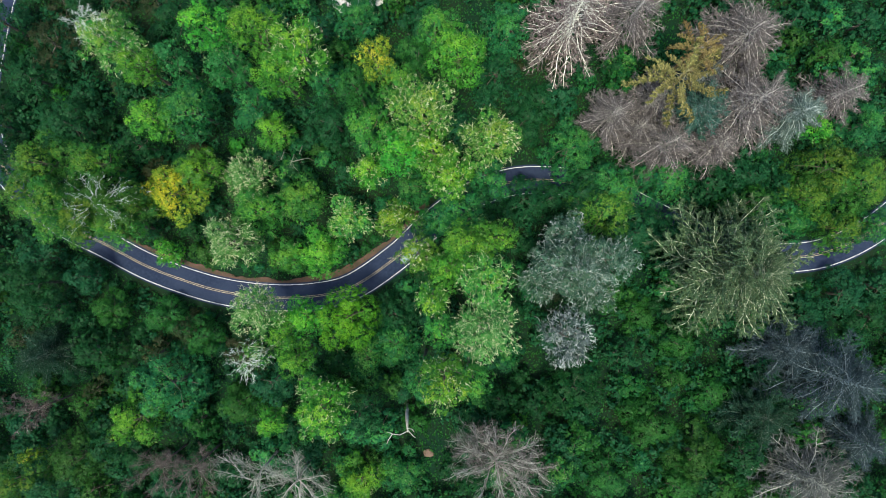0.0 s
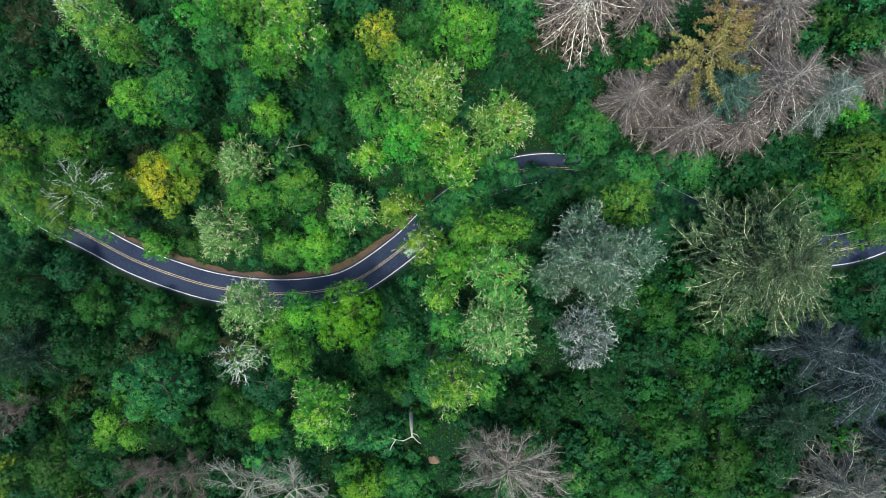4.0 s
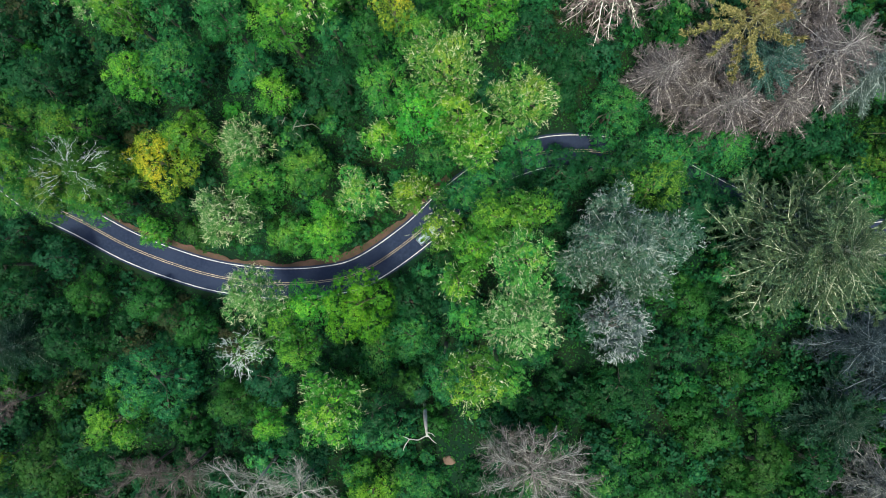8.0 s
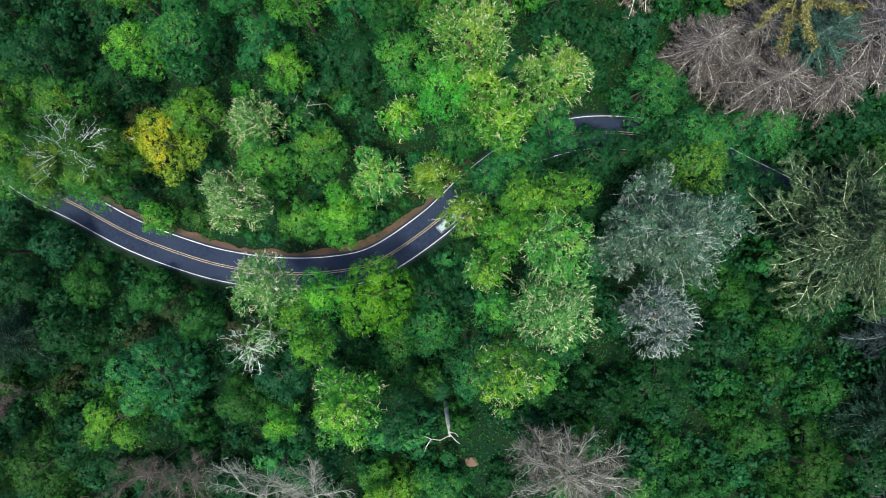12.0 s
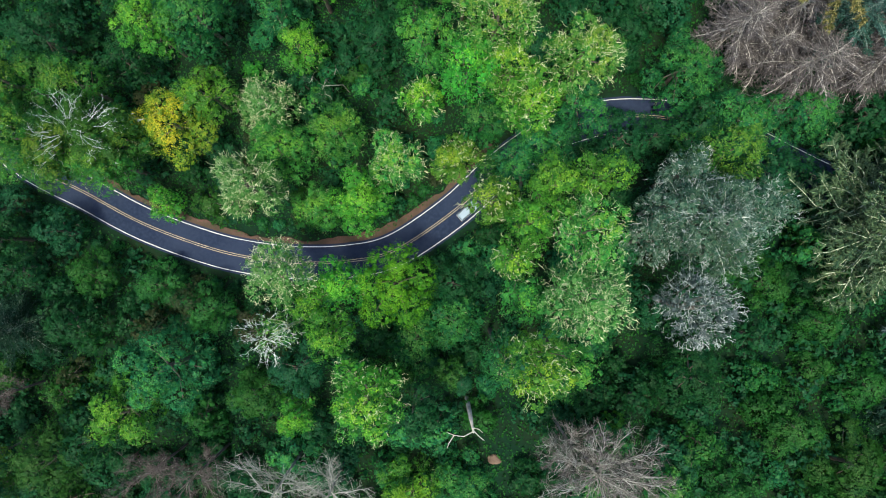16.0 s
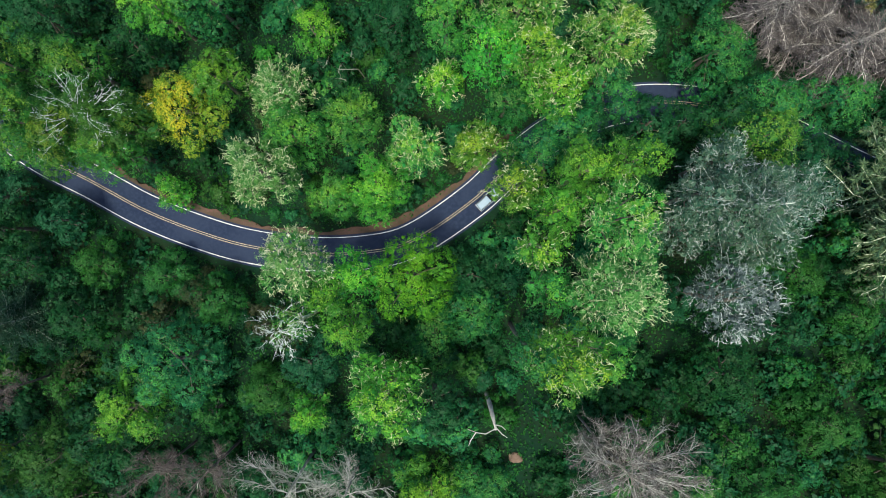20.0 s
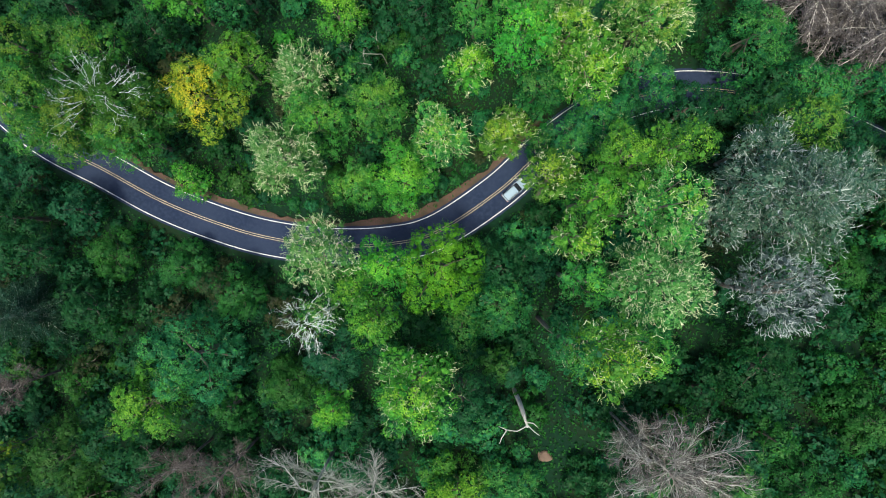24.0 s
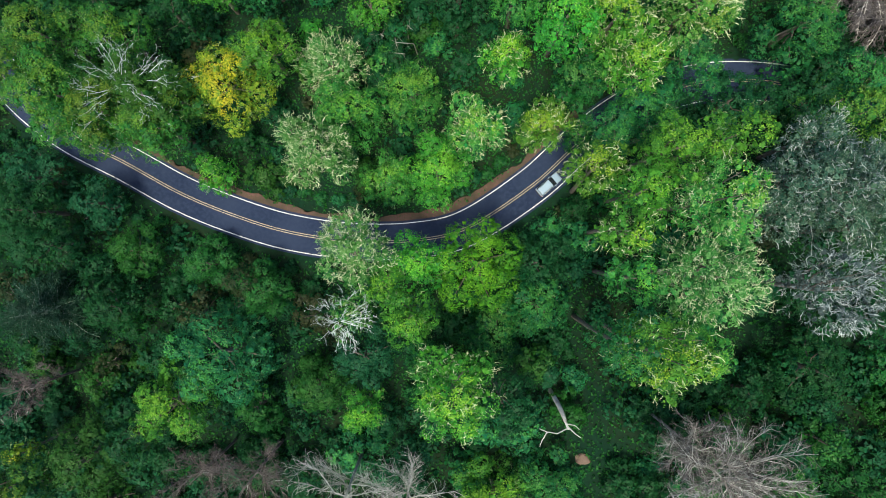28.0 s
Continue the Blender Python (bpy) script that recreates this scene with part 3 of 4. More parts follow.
def broadleaf(kind, x, y, top, r, dense=1.0, leaf=0.2):
    """A broadleaf tree whose crown tops out at the height top: trunk, limbs, crown and bare twigs."""
    if kind in ("deep", "brown") and dense == 1.0:
        dense, leaf = 0.6, 0.26
    seed = int(abs(x) * 131 + abs(y) * 977 + top * 13) % 99991
    rng = np.random.default_rng(seed)
    fx, fy = foot(x, y)
    base = float(ground_z(fx, fy)[0]) - 0.15
    h = max(top - base, 1.6 * r * 0.6 + 1.5)
    depth = min(max(1.25 * r, 0.6 * h), 0.75 * h)
    PLACED.append((x, y, r))
    tree = thing("broadleaf_tree", fx, fy, base, WORDS[kind], "tree", "broadleaf trees")
    lean = np.array((x - fx, y - fy, 0.0))
    lift = lean + (0, 0, h)
    count = int(min(12000, 265 * r * r * dense) * (0.35 if kind == "white" else 0.6 if kind in ("brown", "ashen") else 1))
    me, lc, lr, lv = crown_mesh("crown", rng, r, depth, lift, count, leaf, LEAF[kind], thin=0.3 if kind in ("white", "brown") else 1.0, lit_top=LIT_TOP.get(kind))
    crown = put("crown", me, tree)
    bend = rng.normal(0, 0.25, 2)
    tpts = [(0, 0, 0), (bend[0] + 0.2 * lean[0], bend[1] + 0.2 * lean[1], h * 0.3), (bend[0] * 0.5 + 0.6 * lean[0], bend[1] * 1.3 + 0.6 * lean[1], h * 0.6), (lean[0], lean[1], h - 0.35 * depth)]
    thick = 0.10 + 0.028 * r + 0.004 * h
    bark = LICHEN if kind == "white" else BARK
    put("trunk", tube_mesh("trunk", [(tpts, (thick * 1.3, thick, thick * 0.75, thick * 0.3))], bark, 7), tree)
    order = np.argsort(-lr)[:5]
    for i in order:
        a = np.array(tpts[2]) + (0, 0, -0.1 * h * rng.random())
        b = lc[i]
        mid = (a + b) / 2 + (0, 0, -0.06 * h) + rng.normal(0, 0.2, 3)
        put("limb", tube_mesh("limb", [([a, mid, b, b + (b - mid) * 0.25], (thick * 0.5, thick * 0.36, thick * 0.2, thick * 0.08))], bark, 4), tree)
    n = max(4, int(TWIGS[kind] * (r / 5) ** 1.8 * min(1, dense + 0.1)))
    start, way, proud = crown_shell(rng, lc, lr * 0.92, lv, n, 1.0, 0.05, single=True)
    way = unit(way * 0.7 + unit(start - np.mean(lc, 0)) * 0.7 + rng.normal(size=(n, 3)) * 0.35)
    pale = kind in ("pale", "white", "silver", "pale_lime", "ashen", "yellow_lime")
    runs, tips = forked_twigs(rng, start, way, rng.uniform(0.28, 0.75, n) * (1.4 if kind == "ashen" else 1.2 if pale else 0.85), rng.uniform(0.018, 0.036, n), spread=0.8)
    if kind in ("branchy", "white"):
        k = 30 if kind == "branchy" else 44
        a = rng.uniform(0, 6.3, k) if kind == "white" else np.linspace(-0.9, 4.2, k) + rng.normal(0, 0.15, k)
        out = (rng.uniform(0.05, 0.75, k) if kind == "white" else rng.uniform(0.05, 0.8, k)) * r
        start = lift + np.stack([out * np.cos(a), out * np.sin(a), 0.35 - 0.5 * out ** 2 / r], 1)
        way = unit(np.stack([np.cos(a), np.sin(a), rng.uniform(-0.1, 0.35, k)], 1) + rng.normal(size=(k, 3)) * (0.45 if kind == "white" else 0.12))
        more, ends = forked_twigs(rng, start, way, r * (rng.uniform(0.18, 0.34, k) if kind == "white" else rng.uniform(0.16, 0.36, k)), rng.uniform(0.024, 0.040, k) * (0.75 if kind == "branchy" else 1.0), levels=5, spread=0.55, bend=0.15)
        runs = [np.concatenate(q) for q in zip(runs, more)]
        tips = [np.concatenate(q) for q in zip(tips, ends)]
    put("twig_spray", rods("twig_spray", runs, tips, BARK if kind in ("brown", "deep", "olive") else WHITE_TWIG if kind in ("white", "ashen", "branchy", "silver") else LICHEN if pale else GREY_TWIG), crown, "thin bare twigs among the leaves")["kind"] = "stuff"
    return tree


# ---- conifers ----
def needles(name, a, b, c):
    return foliage(name, a, b, c, sheer=0.12, rough=0.7)


STYLE = {}
# main wood (two tones), twig or needle tones (two), twigs a branch, droop, side twigs' reach, whorls, branches each, words
STYLE["bleached"] = ((0.36, 0.38, 0.32), (0.62, 0.64, 0.55), (0.099, 0.081, 0.080), (0.188, 0.162, 0.150), 130, -0.25, 0.20, 11, 9, "dead conifer with bleached white radiating branches")
STYLE["mauve"] = ((0.205, 0.200, 0.182), (0.405, 0.400, 0.365), (0.076, 0.071, 0.070), (0.160, 0.150, 0.145), 190, -0.15, 0.30, 13, 7, "dead conifer with mauve-grey bare branches")
STYLE["grey"] = ((0.1654, 0.1807, 0.1588), (0.3194, 0.3491, 0.3066), (0.0619, 0.0736, 0.0694), (0.134, 0.1464, 0.1381), 190, -0.15, 0.30, 12, 7, "dead grey conifer with bare twiggy branches")
STYLE["ash"] = ((0.21, 0.28, 0.25), (0.48, 0.57, 0.52), (0.050, 0.088, 0.075), (0.15, 0.215, 0.19), 210, 0.05, 0.34, 14, 8, "dead ash-grey conifer with pale twigs")
STYLE["blueash"] = ((0.060, 0.088, 0.098), (0.150, 0.195, 0.205), (0.016, 0.033, 0.038), (0.052, 0.082, 0.090), 210, -0.05, 0.30, 12, 7, "dead blue-grey conifer with long bare branches")
STYLE["olive"] = ((0.130, 0.130, 0.070), (0.260, 0.250, 0.130), (0.048, 0.064, 0.020), (0.430, 0.390, 0.150), 420, -0.12, 0.07, 3, 8, "olive-yellow conifer with bushy radiating branches")
STYLE["amber"] = ((0.130, 0.105, 0.060), (0.240, 0.190, 0.100), (0.070, 0.060, 0.022), (0.390, 0.310, 0.130), 420, -0.12, 0.07, 3, 7, "amber-tinged conifer with sparse needles")
STYLE["big"] = ((0.150, 0.190, 0.130), (0.400, 0.450, 0.320), (0.024, 0.064, 0.034), (0.120, 0.185, 0.080), 300, -0.04, 0.44, 18, 8, "large olive-grey conifer with long radiating branches")
STYLE["greygreen"] = ((0.27, 0.33, 0.285), (0.52, 0.58, 0.51), (0.030, 0.085, 0.064), (0.160, 0.235, 0.190), 260, -0.05, 0.26, 8, 6, "grey-green conifer with thin needled branches")
STYLE["blue"] = ((0.085, 0.130, 0.115), (0.190, 0.250, 0.225), (0.016, 0.066, 0.050), (0.080, 0.165, 0.135), 300, -0.1, 0.34, 13, 7, "blue-green conifer among dead conifers")
STYLE["bluegrey"] = ((0.0935, 0.1105, 0.1105), (0.187, 0.2125, 0.204), (0.028, 0.048, 0.044), (0.068, 0.092, 0.08), 190, -0.1, 0.26, 10, 6, "blue-grey thinning conifer among dead ones")
STYLE["darkgreen"] = ((0.050, 0.078, 0.062), (0.120, 0.160, 0.125), (0.007, 0.036, 0.020), (0.026, 0.075, 0.040), 300, -0.05, 0.34, 13, 7, "dark green conifer in the shade")
BRANCHES = {}


def branch_set(style):
    """Six branches, one metre long along x, with side twigs and fine twigs or needles."""
    if style in BRANCHES:
        return BRANCHES[style]
    w1, w2, n1, n2, cards, droop, reach, whorls, each, words = STYLE[style]
    wood = surface(style + "_wood", w1, w2, 2.0)
    fine = needles(style + "_twig_tips", n1, tuple((p + q) / 2 for p, q in zip(n1, n2)), n2)
    live = style in ("olive", "amber", "big", "greygreen", "blue", "darkgreen")
    made = []
    for k in range(6):
        rng = np.random.default_rng(1000 + 17 * k + len(style))
        n = 7
        u = np.linspace(0, 1, n)
        main = np.stack([u, rng.normal(0, 0.03) * np.sin(u * 3) + 0.02 * np.sin(u * 9 + k), droop * 0.5 * np.sin(u * 2.2) + 0.07 * np.sin(u * 3.1) - 0.10 * u ** 2.5 * (1 if not live else -1)], 1)
        if style in ("olive", "amber"):
            main[:, 1] += (0.16 + 0.05 * k) * u ** 2
        if style == "big":
            main[:, 1] += 0.07 * np.sin(u * 7.0 + 2.1 * k) * u
            main[:, 2] += 0.10 * u ** 2
        paths = [(main, np.linspace(0.010, 0.003, n))]
        segs = [(main[i], main[i + 1]) for i in range(1, n - 1)]
        for side in (-1, 1):
            for j in range(7):
                s = 0.16 + 0.80 * (j + rng.uniform(0.1, 0.9)) / 7
                p = np.array([np.interp(s, u, main[:, c]) for c in range(3)])
                ln = (reach * (1.05 - s) + 0.06) * rng.uniform(0.6, 1.25)
                a = radians(rng.uniform(38, 62))
                d = np.array((math.cos(a), side * math.sin(a), rng.uniform(-0.25, 0.2)))
                q = p + d * ln * 0.55
                e = q + unit(d + (0.35, 0, 0.15)) * ln * 0.45
                paths.append(((p, q, e), (0.007, 0.005, 0.0025) if style == "big" else (0.0055, 0.004, 0.002)))
                segs += [(p, q), (q, e)] * 2
        v, fc = tubes(paths, 3)
        v = np.array(v)
        me_v, me_f = [tuple(p) for p in v], list(fc)
        first = 3 * (n - 1) + 1
        mi = [0] * first + [0 if rng.random() < (0.42 if style in ("big", "greygreen") else 0.22) else 1 for q in range(len(fc) - first)]
        pick = rng.integers(0, len(segs), int(cards * (2.6 if live else 1.7)))
        for i in pick:
            a, b = segs[i]
            p = a + (b - a) * rng.random()
            dirn = unit(b - a)
            if live:
                d = unit(dirn * 0.7 + rng.normal(size=3) * 0.5)
                ln, wd = (rng.uniform(0.04, 0.085), rng.uniform(0.008, 0.014)) if cards > 400 else (rng.uniform(0.03, 0.075), rng.uniform(0.007, 0.013))
            else:
                d = unit(dirn * 0.55 + rng.normal(size=3) * 0.55 + (0, 0, -0.15))
                ln, wd = rng.uniform(0.05, 0.13), rng.uniform(0.004, 0.008)
            sd = unit(np.cross(d, rng.normal(size=3))) * wd
            o = len(me_v)
            me_v += [tuple(p - sd), tuple(p + sd), tuple(p + d * ln)]
            me_f.append((o, o + 1, o + 2))
            mi.append(1)
        me = bpy.data.meshes.new("branch")
        me.from_pydata(me_v, [], me_f)
        me.materials.append(wood)
        me.materials.append(fine)
        me.polygons.foreach_set("material_index", mi)
        me.update()
        made.append(me)
    BRANCHES[style] = (made, wood, words)
    return BRANCHES[style]


def conifer(style, x, y, top, r, lean=(0.0, 0.0)):
    """A conifer: a tapered trunk with whorls of separate branches, longer towards the ground."""
    meshes, wood, words = branch_set(style)
    rng = np.random.default_rng(int(abs(x) * 313 + abs(y) * 71) % 99991)
    PLACED.append((x, y, r * 0.8))
    base = float(ground_z(x, y)[0]) - 0.2
    h = top - base
    tree = thing("conifer", x, y, base, words, "conifer", "conifers")
    thick = 0.012 * h + 0.06
    put("trunk", tube_mesh("trunk", [([(0, 0, 0), (lean[0] * 0.3, lean[1] * 0.3, h * 0.5), (lean[0], lean[1], h)], (thick, thick * 0.65, 0.04))], wood, 8), tree)
    turn = rng.uniform(0, 6)
    rise, whorls, each = STYLE[style][5], STYLE[style][7], STYLE[style][8]
    for w in range(whorls):
        u = (w + 0.5) / whorls
        z = h * (1 - 0.03 - (0.26 if style in ("olive", "amber") else 0.72) * u ** 1.1)
        ln = r * (0.16 + 0.84 * min(1, (u * 1.35)) ** 0.8)
        k = each if w > 1 else each - 1
        for i in range(k):
            turn += 2 * math.pi / k + rng.normal(0, 0.3)
            ob = new("branch", meshes[rng.integers(6)])
            ob.parent = tree
            size = ln * rng.uniform(0.6, 1.2)
            tilt = 38 * (1 - u) ** 2 - 10 * u + 40 * rise * 0.5 + rng.normal(0, 9)
            f = z / h
            ob.location = (lean[0] * f, lean[1] * f, z + rng.normal(0, 0.25))
            ob.rotation_euler = Euler((rng.normal(0, 0.25), -radians(tilt), turn + w * 0.4))
            ob.scale = (size, size, size)
    return tree


# ---- bare dead trees ----
def dead_tree(x, y, top, r, tones, twig, words, limbs=9, fine=260, low=0.30, crusty=0.35, lean=(0.0, 0.0)):
    """A dead tree with rising, forking limbs and a haze of fine twigs on each limb."""
    PLACED.append((x, y, r * 0.8))
    rng = np.random.default_rng(int(abs(x) * 59 + abs(y) * 83) % 9973)
    base = float(ground_z(x, y)[0]) - 0.2
    h = top - base
    wood = surface("dead_wood", tones[0], tones[1], 1.2)
    tips = foliage("dry_twigs", twig[0], tuple((p + q) / 2 for p, q in zip(*twig)), twig[1], sheer=0.05, rough=0.8)
    crust = surface("lichen_crust", (0.19, 0.20, 0.175), (0.34, 0.35, 0.315), 1.2)
    tree = thing("dead_tree", x, y, base, words, "dead tree", "dead trees")
    thick = 0.16 + 0.02 * r
    put("trunk", tube_mesh("trunk", [([(0, 0, 0), (lean[0] * 0.4, lean[1] * 0.4, h * 0.45), (lean[0], lean[1], h * 0.92)], (thick, thick * 0.7, 0.05))], wood, 7), tree)
    for k in range(limbs):
        a = k * 2.399 + rng.normal(0, 0.3)
        f = low + (0.8 - low) * (k + 0.5) / limbs
        p = np.array((lean[0] * f, lean[1] * f, h * f))
        reach = r * (1.15 - 0.45 * f) * rng.uniform(0.75, 1.15)
        way = np.array((math.cos(a), math.sin(a), 0.0))
        rise = h * (0.97 - f) * rng.uniform(0.6, 1.0)
        pts = [p + way * reach * u + np.array((0, 0, rise * u ** 1.3)) + rng.normal(0, 0.25, 3) * (u > 0) for u in (0, 0.25, 0.5, 0.75, 1.0)]
        paths = [(pts, np.linspace(thick * 0.28, 0.028, 5))]
        segs = []
        for i in range(1, 5):
            for j in range(6):
                u = rng.random()
                q = pts[i - 1] * (1 - u) + pts[i] * u
                w = unit(way * 1.1 + rng.normal(size=3) * 0.5 + (0, 0, 0.25))
                ln = r * rng.uniform(0.18, 0.4)
                m1 = q + w * ln * 0.5
                w2 = unit(w + rng.normal(size=3) * 0.45 + (0, 0, 0.15))
                e = m1 + w2 * ln * 0.5
                paths.append(([q, m1, e], (0.036, 0.026, 0.012)))
                segs += [(q, m1), (m1, e), (m1, e)]
                for _ in range(2):
                    w3 = unit(w2 + rng.normal(size=3) * 0.7)
                    g = q + (e - q) * rng.uniform(0.3, 0.9)
                    paths.append(([g, g + w3 * ln * 0.2, g + unit(w3 + rng.normal(size=3) * 0.3) * ln * 0.38], (0.02, 0.015, 0.008)))
                    segs.append((g, g + w3 * ln * 0.38))
        v, fc = tubes(paths, 3)
        me_v, me_f = [tuple(q) for q in v], list(fc)
        mi = []
        for k2, (pp, _) in enumerate(paths):
            mi += [2 if rng.random() < crusty else 0] * (3 * (len(pp) - 1) + 1)
        for i in rng.integers(0, len(segs), fine):
            q, e = segs[i]
            o = q + (e - q) * rng.random()
            d = unit(unit(e - q) * 0.8 + rng.normal(size=3) * 0.5)
            ln, wd = rng.uniform(0.3, 0.9), rng.uniform(0.012, 0.03)
            sd = unit(np.cross(d, rng.normal(size=3))) * wd
            c = len(me_v)
            me_v += [tuple(o - sd), tuple(o + d * ln * 0.6 - sd), tuple(o + d * ln), tuple(o + d * ln * 0.6 + sd)]
            me_f.append((c, c + 1, c + 2, c + 3))
            mi.append(1)
        me = bpy.data.meshes.new("limb")
        me.from_pydata(me_v, [], me_f)
        me.materials.append(wood)
        me.materials.append(tips)
        me.materials.append(crust)
        me.polygons.foreach_set("material_index", mi)
        me.update()
        put("limb", me, tree)
    return tree


# ---- the trees, by stretch ----
broadleaf("yellow", -59.9, 12.2, 14.6, 6.6)
broadleaf("lime", -53.1, 17.1, 16.0, 5.1)
broadleaf("pale", -43.6, 16.2, 13.4, 5.7)
broadleaf("pale", -44.5, 1.3, 21.3, 5.6)
broadleaf("fresh", -40.8, 8.1, 15.3, 6.4)
broadleaf("fresh", -30.9, 11.1, 15.4, 5.4)
broadleaf("pale_lime", -21.2, 6.9, 13.7, 5.2)
broadleaf("lime", -26.3, -0.5, 17.1, 5.8)
broadleaf("fresh", -34.2, -1.7, 14.1, 4.7)
broadleaf("yellow_lime", -10.2, 6.9, 15.7, 4.4)
broadleaf("green", -4.4, 5.2, 13.5, 3.3)
broadleaf("moss", -87.0, 18.9, 16.8, 7.0)
broadleaf("moss", -75.2, 18.5, 18.4, 5.4)
broadleaf("moss", -80.5, 8.1, 24.0, 6.8)
broadleaf("moss", -75.3, 6.5, 20.7, 6.8)
broadleaf("moss", -68.8, 5.0, 20.1, 5.1)
broadleaf("moss", -87.5, 11.8, 20.3, 5.8)
broadleaf("moss", -65.8, 9.1, 16.6, 4.1)
broadleaf("branchy", -69.6, 9.0, 21.5, 6.6)
broadleaf("lime", -63.8, -0.8, 7.3, 3.4)
broadleaf("pale", -38.0, -12.6, 26.4, 5.3)
broadleaf("lime", -29.1, -14.5, 19.7, 4.5)
broadleaf("lime", -34.4, -17.5, 19.3, 3.7)
broadleaf("lime", -30.1, -22.3, 24.5, 4.0)
broadleaf("bright", -20.5, -14.6, 19.6, 6.9)
broadleaf("white", -38.6, -21.7, 26.0, 3.7)
broadleaf("deep", -37.3, -28.9, 16.3, 5.3)
broadleaf("yellow_lime", -23.9, -31.6, 29.6, 6.0)
broadleaf("deep", -16.9, -33.8, 25.5, 4.9)
broadleaf("lime", -66.8, -37.1, 17.2, 6.0)
broadleaf("green", -59.2, -29.6, 19.3, 7.8)
broadleaf("yellow", -90.0, -45.2, 14.7, 1.8)
broadleaf("olive", -79.0, -44.9, 17.5, 6.2)
broadleaf("lime", -37.4, -37.5, 14.3, 3.7)
broadleaf("yellow_lime", 0.1, -24.1, 39.4, 4.9)
broadleaf("green", -3.8, -23.3, 38.4, 3.3)
broadleaf("fresh", 5.7, -24.2, 34.8, 3.6)
broadleaf("pale", 7.7, -15.4, 35.2, 6.2)
broadleaf("yellow_lime", -5.0, -1.0, 26.6, 4.0)
broadleaf("lime", 4.8, 1.2, 32.1, 5.0)
broadleaf("lime", 10.2, 2.3, 34.7, 3.4)
broadleaf("lime", 0.6, -4.2, 29.9, 4.3)
broadleaf("pale_lime", 8.0, -5.6, 35.8, 5.0)
broadleaf("yellow_lime", -2.0, -9.7, 32.3, 3.3)
broadleaf("fresh", -0.4, -15.8, 30.2, 3.7)
broadleaf("yellow_lime", 1.8, 14.9, 21.7, 5.3)
broadleaf("yellow_lime", -16.3, 17.4, 14.8, 4.1)
broadleaf("pale_lime", 10.1, 23.0, 23.0, 6.6)
broadleaf("pale_lime", -4.3, 27.6, 27.7, 6.8)
broadleaf("fresh", -15.4, 25.2, 22.0, 5.1)
broadleaf("lime", -8.9, 20.2, 24.2, 5.4)
broadleaf("yellow_lime", -2.1, 20.2, 24.0, 5.0)
broadleaf("green", -5.8, 13.1, 18.9, 4.7)
broadleaf("deep", -23.5, 27.3, 16.2, 5.6)
broadleaf("deep", 8.0, 10.4, 15.7, 5.1)
broadleaf("olive", -17.8, 33.1, 24.7, 4.2)
broadleaf("yellow", -13.3, 37.6, 27.7, 4.1)
broadleaf("olive", -5.4, 39.1, 25.6, 4.0)
broadleaf("lime", 3.0, 38.7, 28.4, 6.1)
broadleaf("fresh", -1.6, 43.9, 25.9, 4.9)
broadleaf("fresh", -9.5, 34.0, 23.8, 4.5)
broadleaf("lime", -37.6, 26.2, 13.8, 4.4)
broadleaf("lime", -38.1, 44.4, 26.2, 5.5)
broadleaf("lime", -48.1, 45.0, 26.0, 5.1)
broadleaf("pale_green", -44.9, 38.2, 22.9, 4.8)
broadleaf("yellow_lime", -28.9, 40.1, 28.3, 5.7)
broadleaf("lime", -34.3, 36.2, 24.0, 5.0)
broadleaf("green", -41.6, 31.6, 15.5, 3.9)
broadleaf("pale_lime", -68.7, 43.0, 24.3, 5.9)
broadleaf("white", -70.3, 44.8, 24.5, 3.8)
broadleaf("lime", -64.2, 38.6, 21.7, 4.1)
broadleaf("pale_green", -58.7, 41.1, 17.6, 4.0)
broadleaf("lime", -61.8, 27.6, 20.1, 5.1)
broadleaf("green", -54.1, 30.2, 19.6, 6.6)
broadleaf("deep", -68.1, 23.5, 13.8, 4.4)
broadleaf("deep", -82.9, 27.8, 14.6, 6.4)
broadleaf("deep", -93.0, 38.9, 12.3, 5.8)
broadleaf("brown", -88.0, 46.4, 12.5, 6.3)
broadleaf("deep", -59.0, 50.7, 15.0, 4.9)
broadleaf("green", -18.5, 49.9, 16.8, 4.6)
broadleaf("green", -25.4, 37.0, 17.7, 4.3)
broadleaf("deep", -90.7, -7.8, 15.0, 5.1)
broadleaf("deep", -81.4, -6.4, 11.0, 4.4)
broadleaf("olive", -75.5, -13.6, 9.9, 4.8)
broadleaf("deep", -87.6, -12.6, 15.9, 4.8)
broadleaf("olive", -63.9, -15.5, 8.8, 4.6)
broadleaf("deep", -10.6, -14.4, 11.1, 5.3)
broadleaf("green", -16.9, -25.1, 11.6, 6.6)
broadleaf("green", -10.5, -21.1, 12.3, 5.8)
broadleaf("olive", -54.7, -20.0, 11.0, 5.0)
broadleaf("brown", -57.2, -18.8, 10.6, 4.0)
broadleaf("olive", -44.3, -33.9, 15.2, 4.9)
broadleaf("deep", -78.0, -22.4, 12.4, 6.0)
broadleaf("deep", -73.1, -42.2, 16.1, 5.3)
broadleaf("deep", -86.1, -49.8, 17.9, 4.8)
broadleaf("deep", 27.2, -28.7, 22.5, 7.1)
broadleaf("lime", 77.1, 25.2, 21.2, 3.0)
broadleaf("moss", 80.8, 16.5, 20.9, 7.2)
broadleaf("moss", 86.3, 13.9, 22.6, 6.4)
broadleaf("moss", 77.4, 10.8, 18.4, 5.9)
broadleaf("green", 87.8, 26.4, 20.2, 5.4)
broadleaf("moss", 84.6, 4.3, 18.3, 5.7)
broadleaf("green", 90.7, 4.8, 19.9, 4.7)
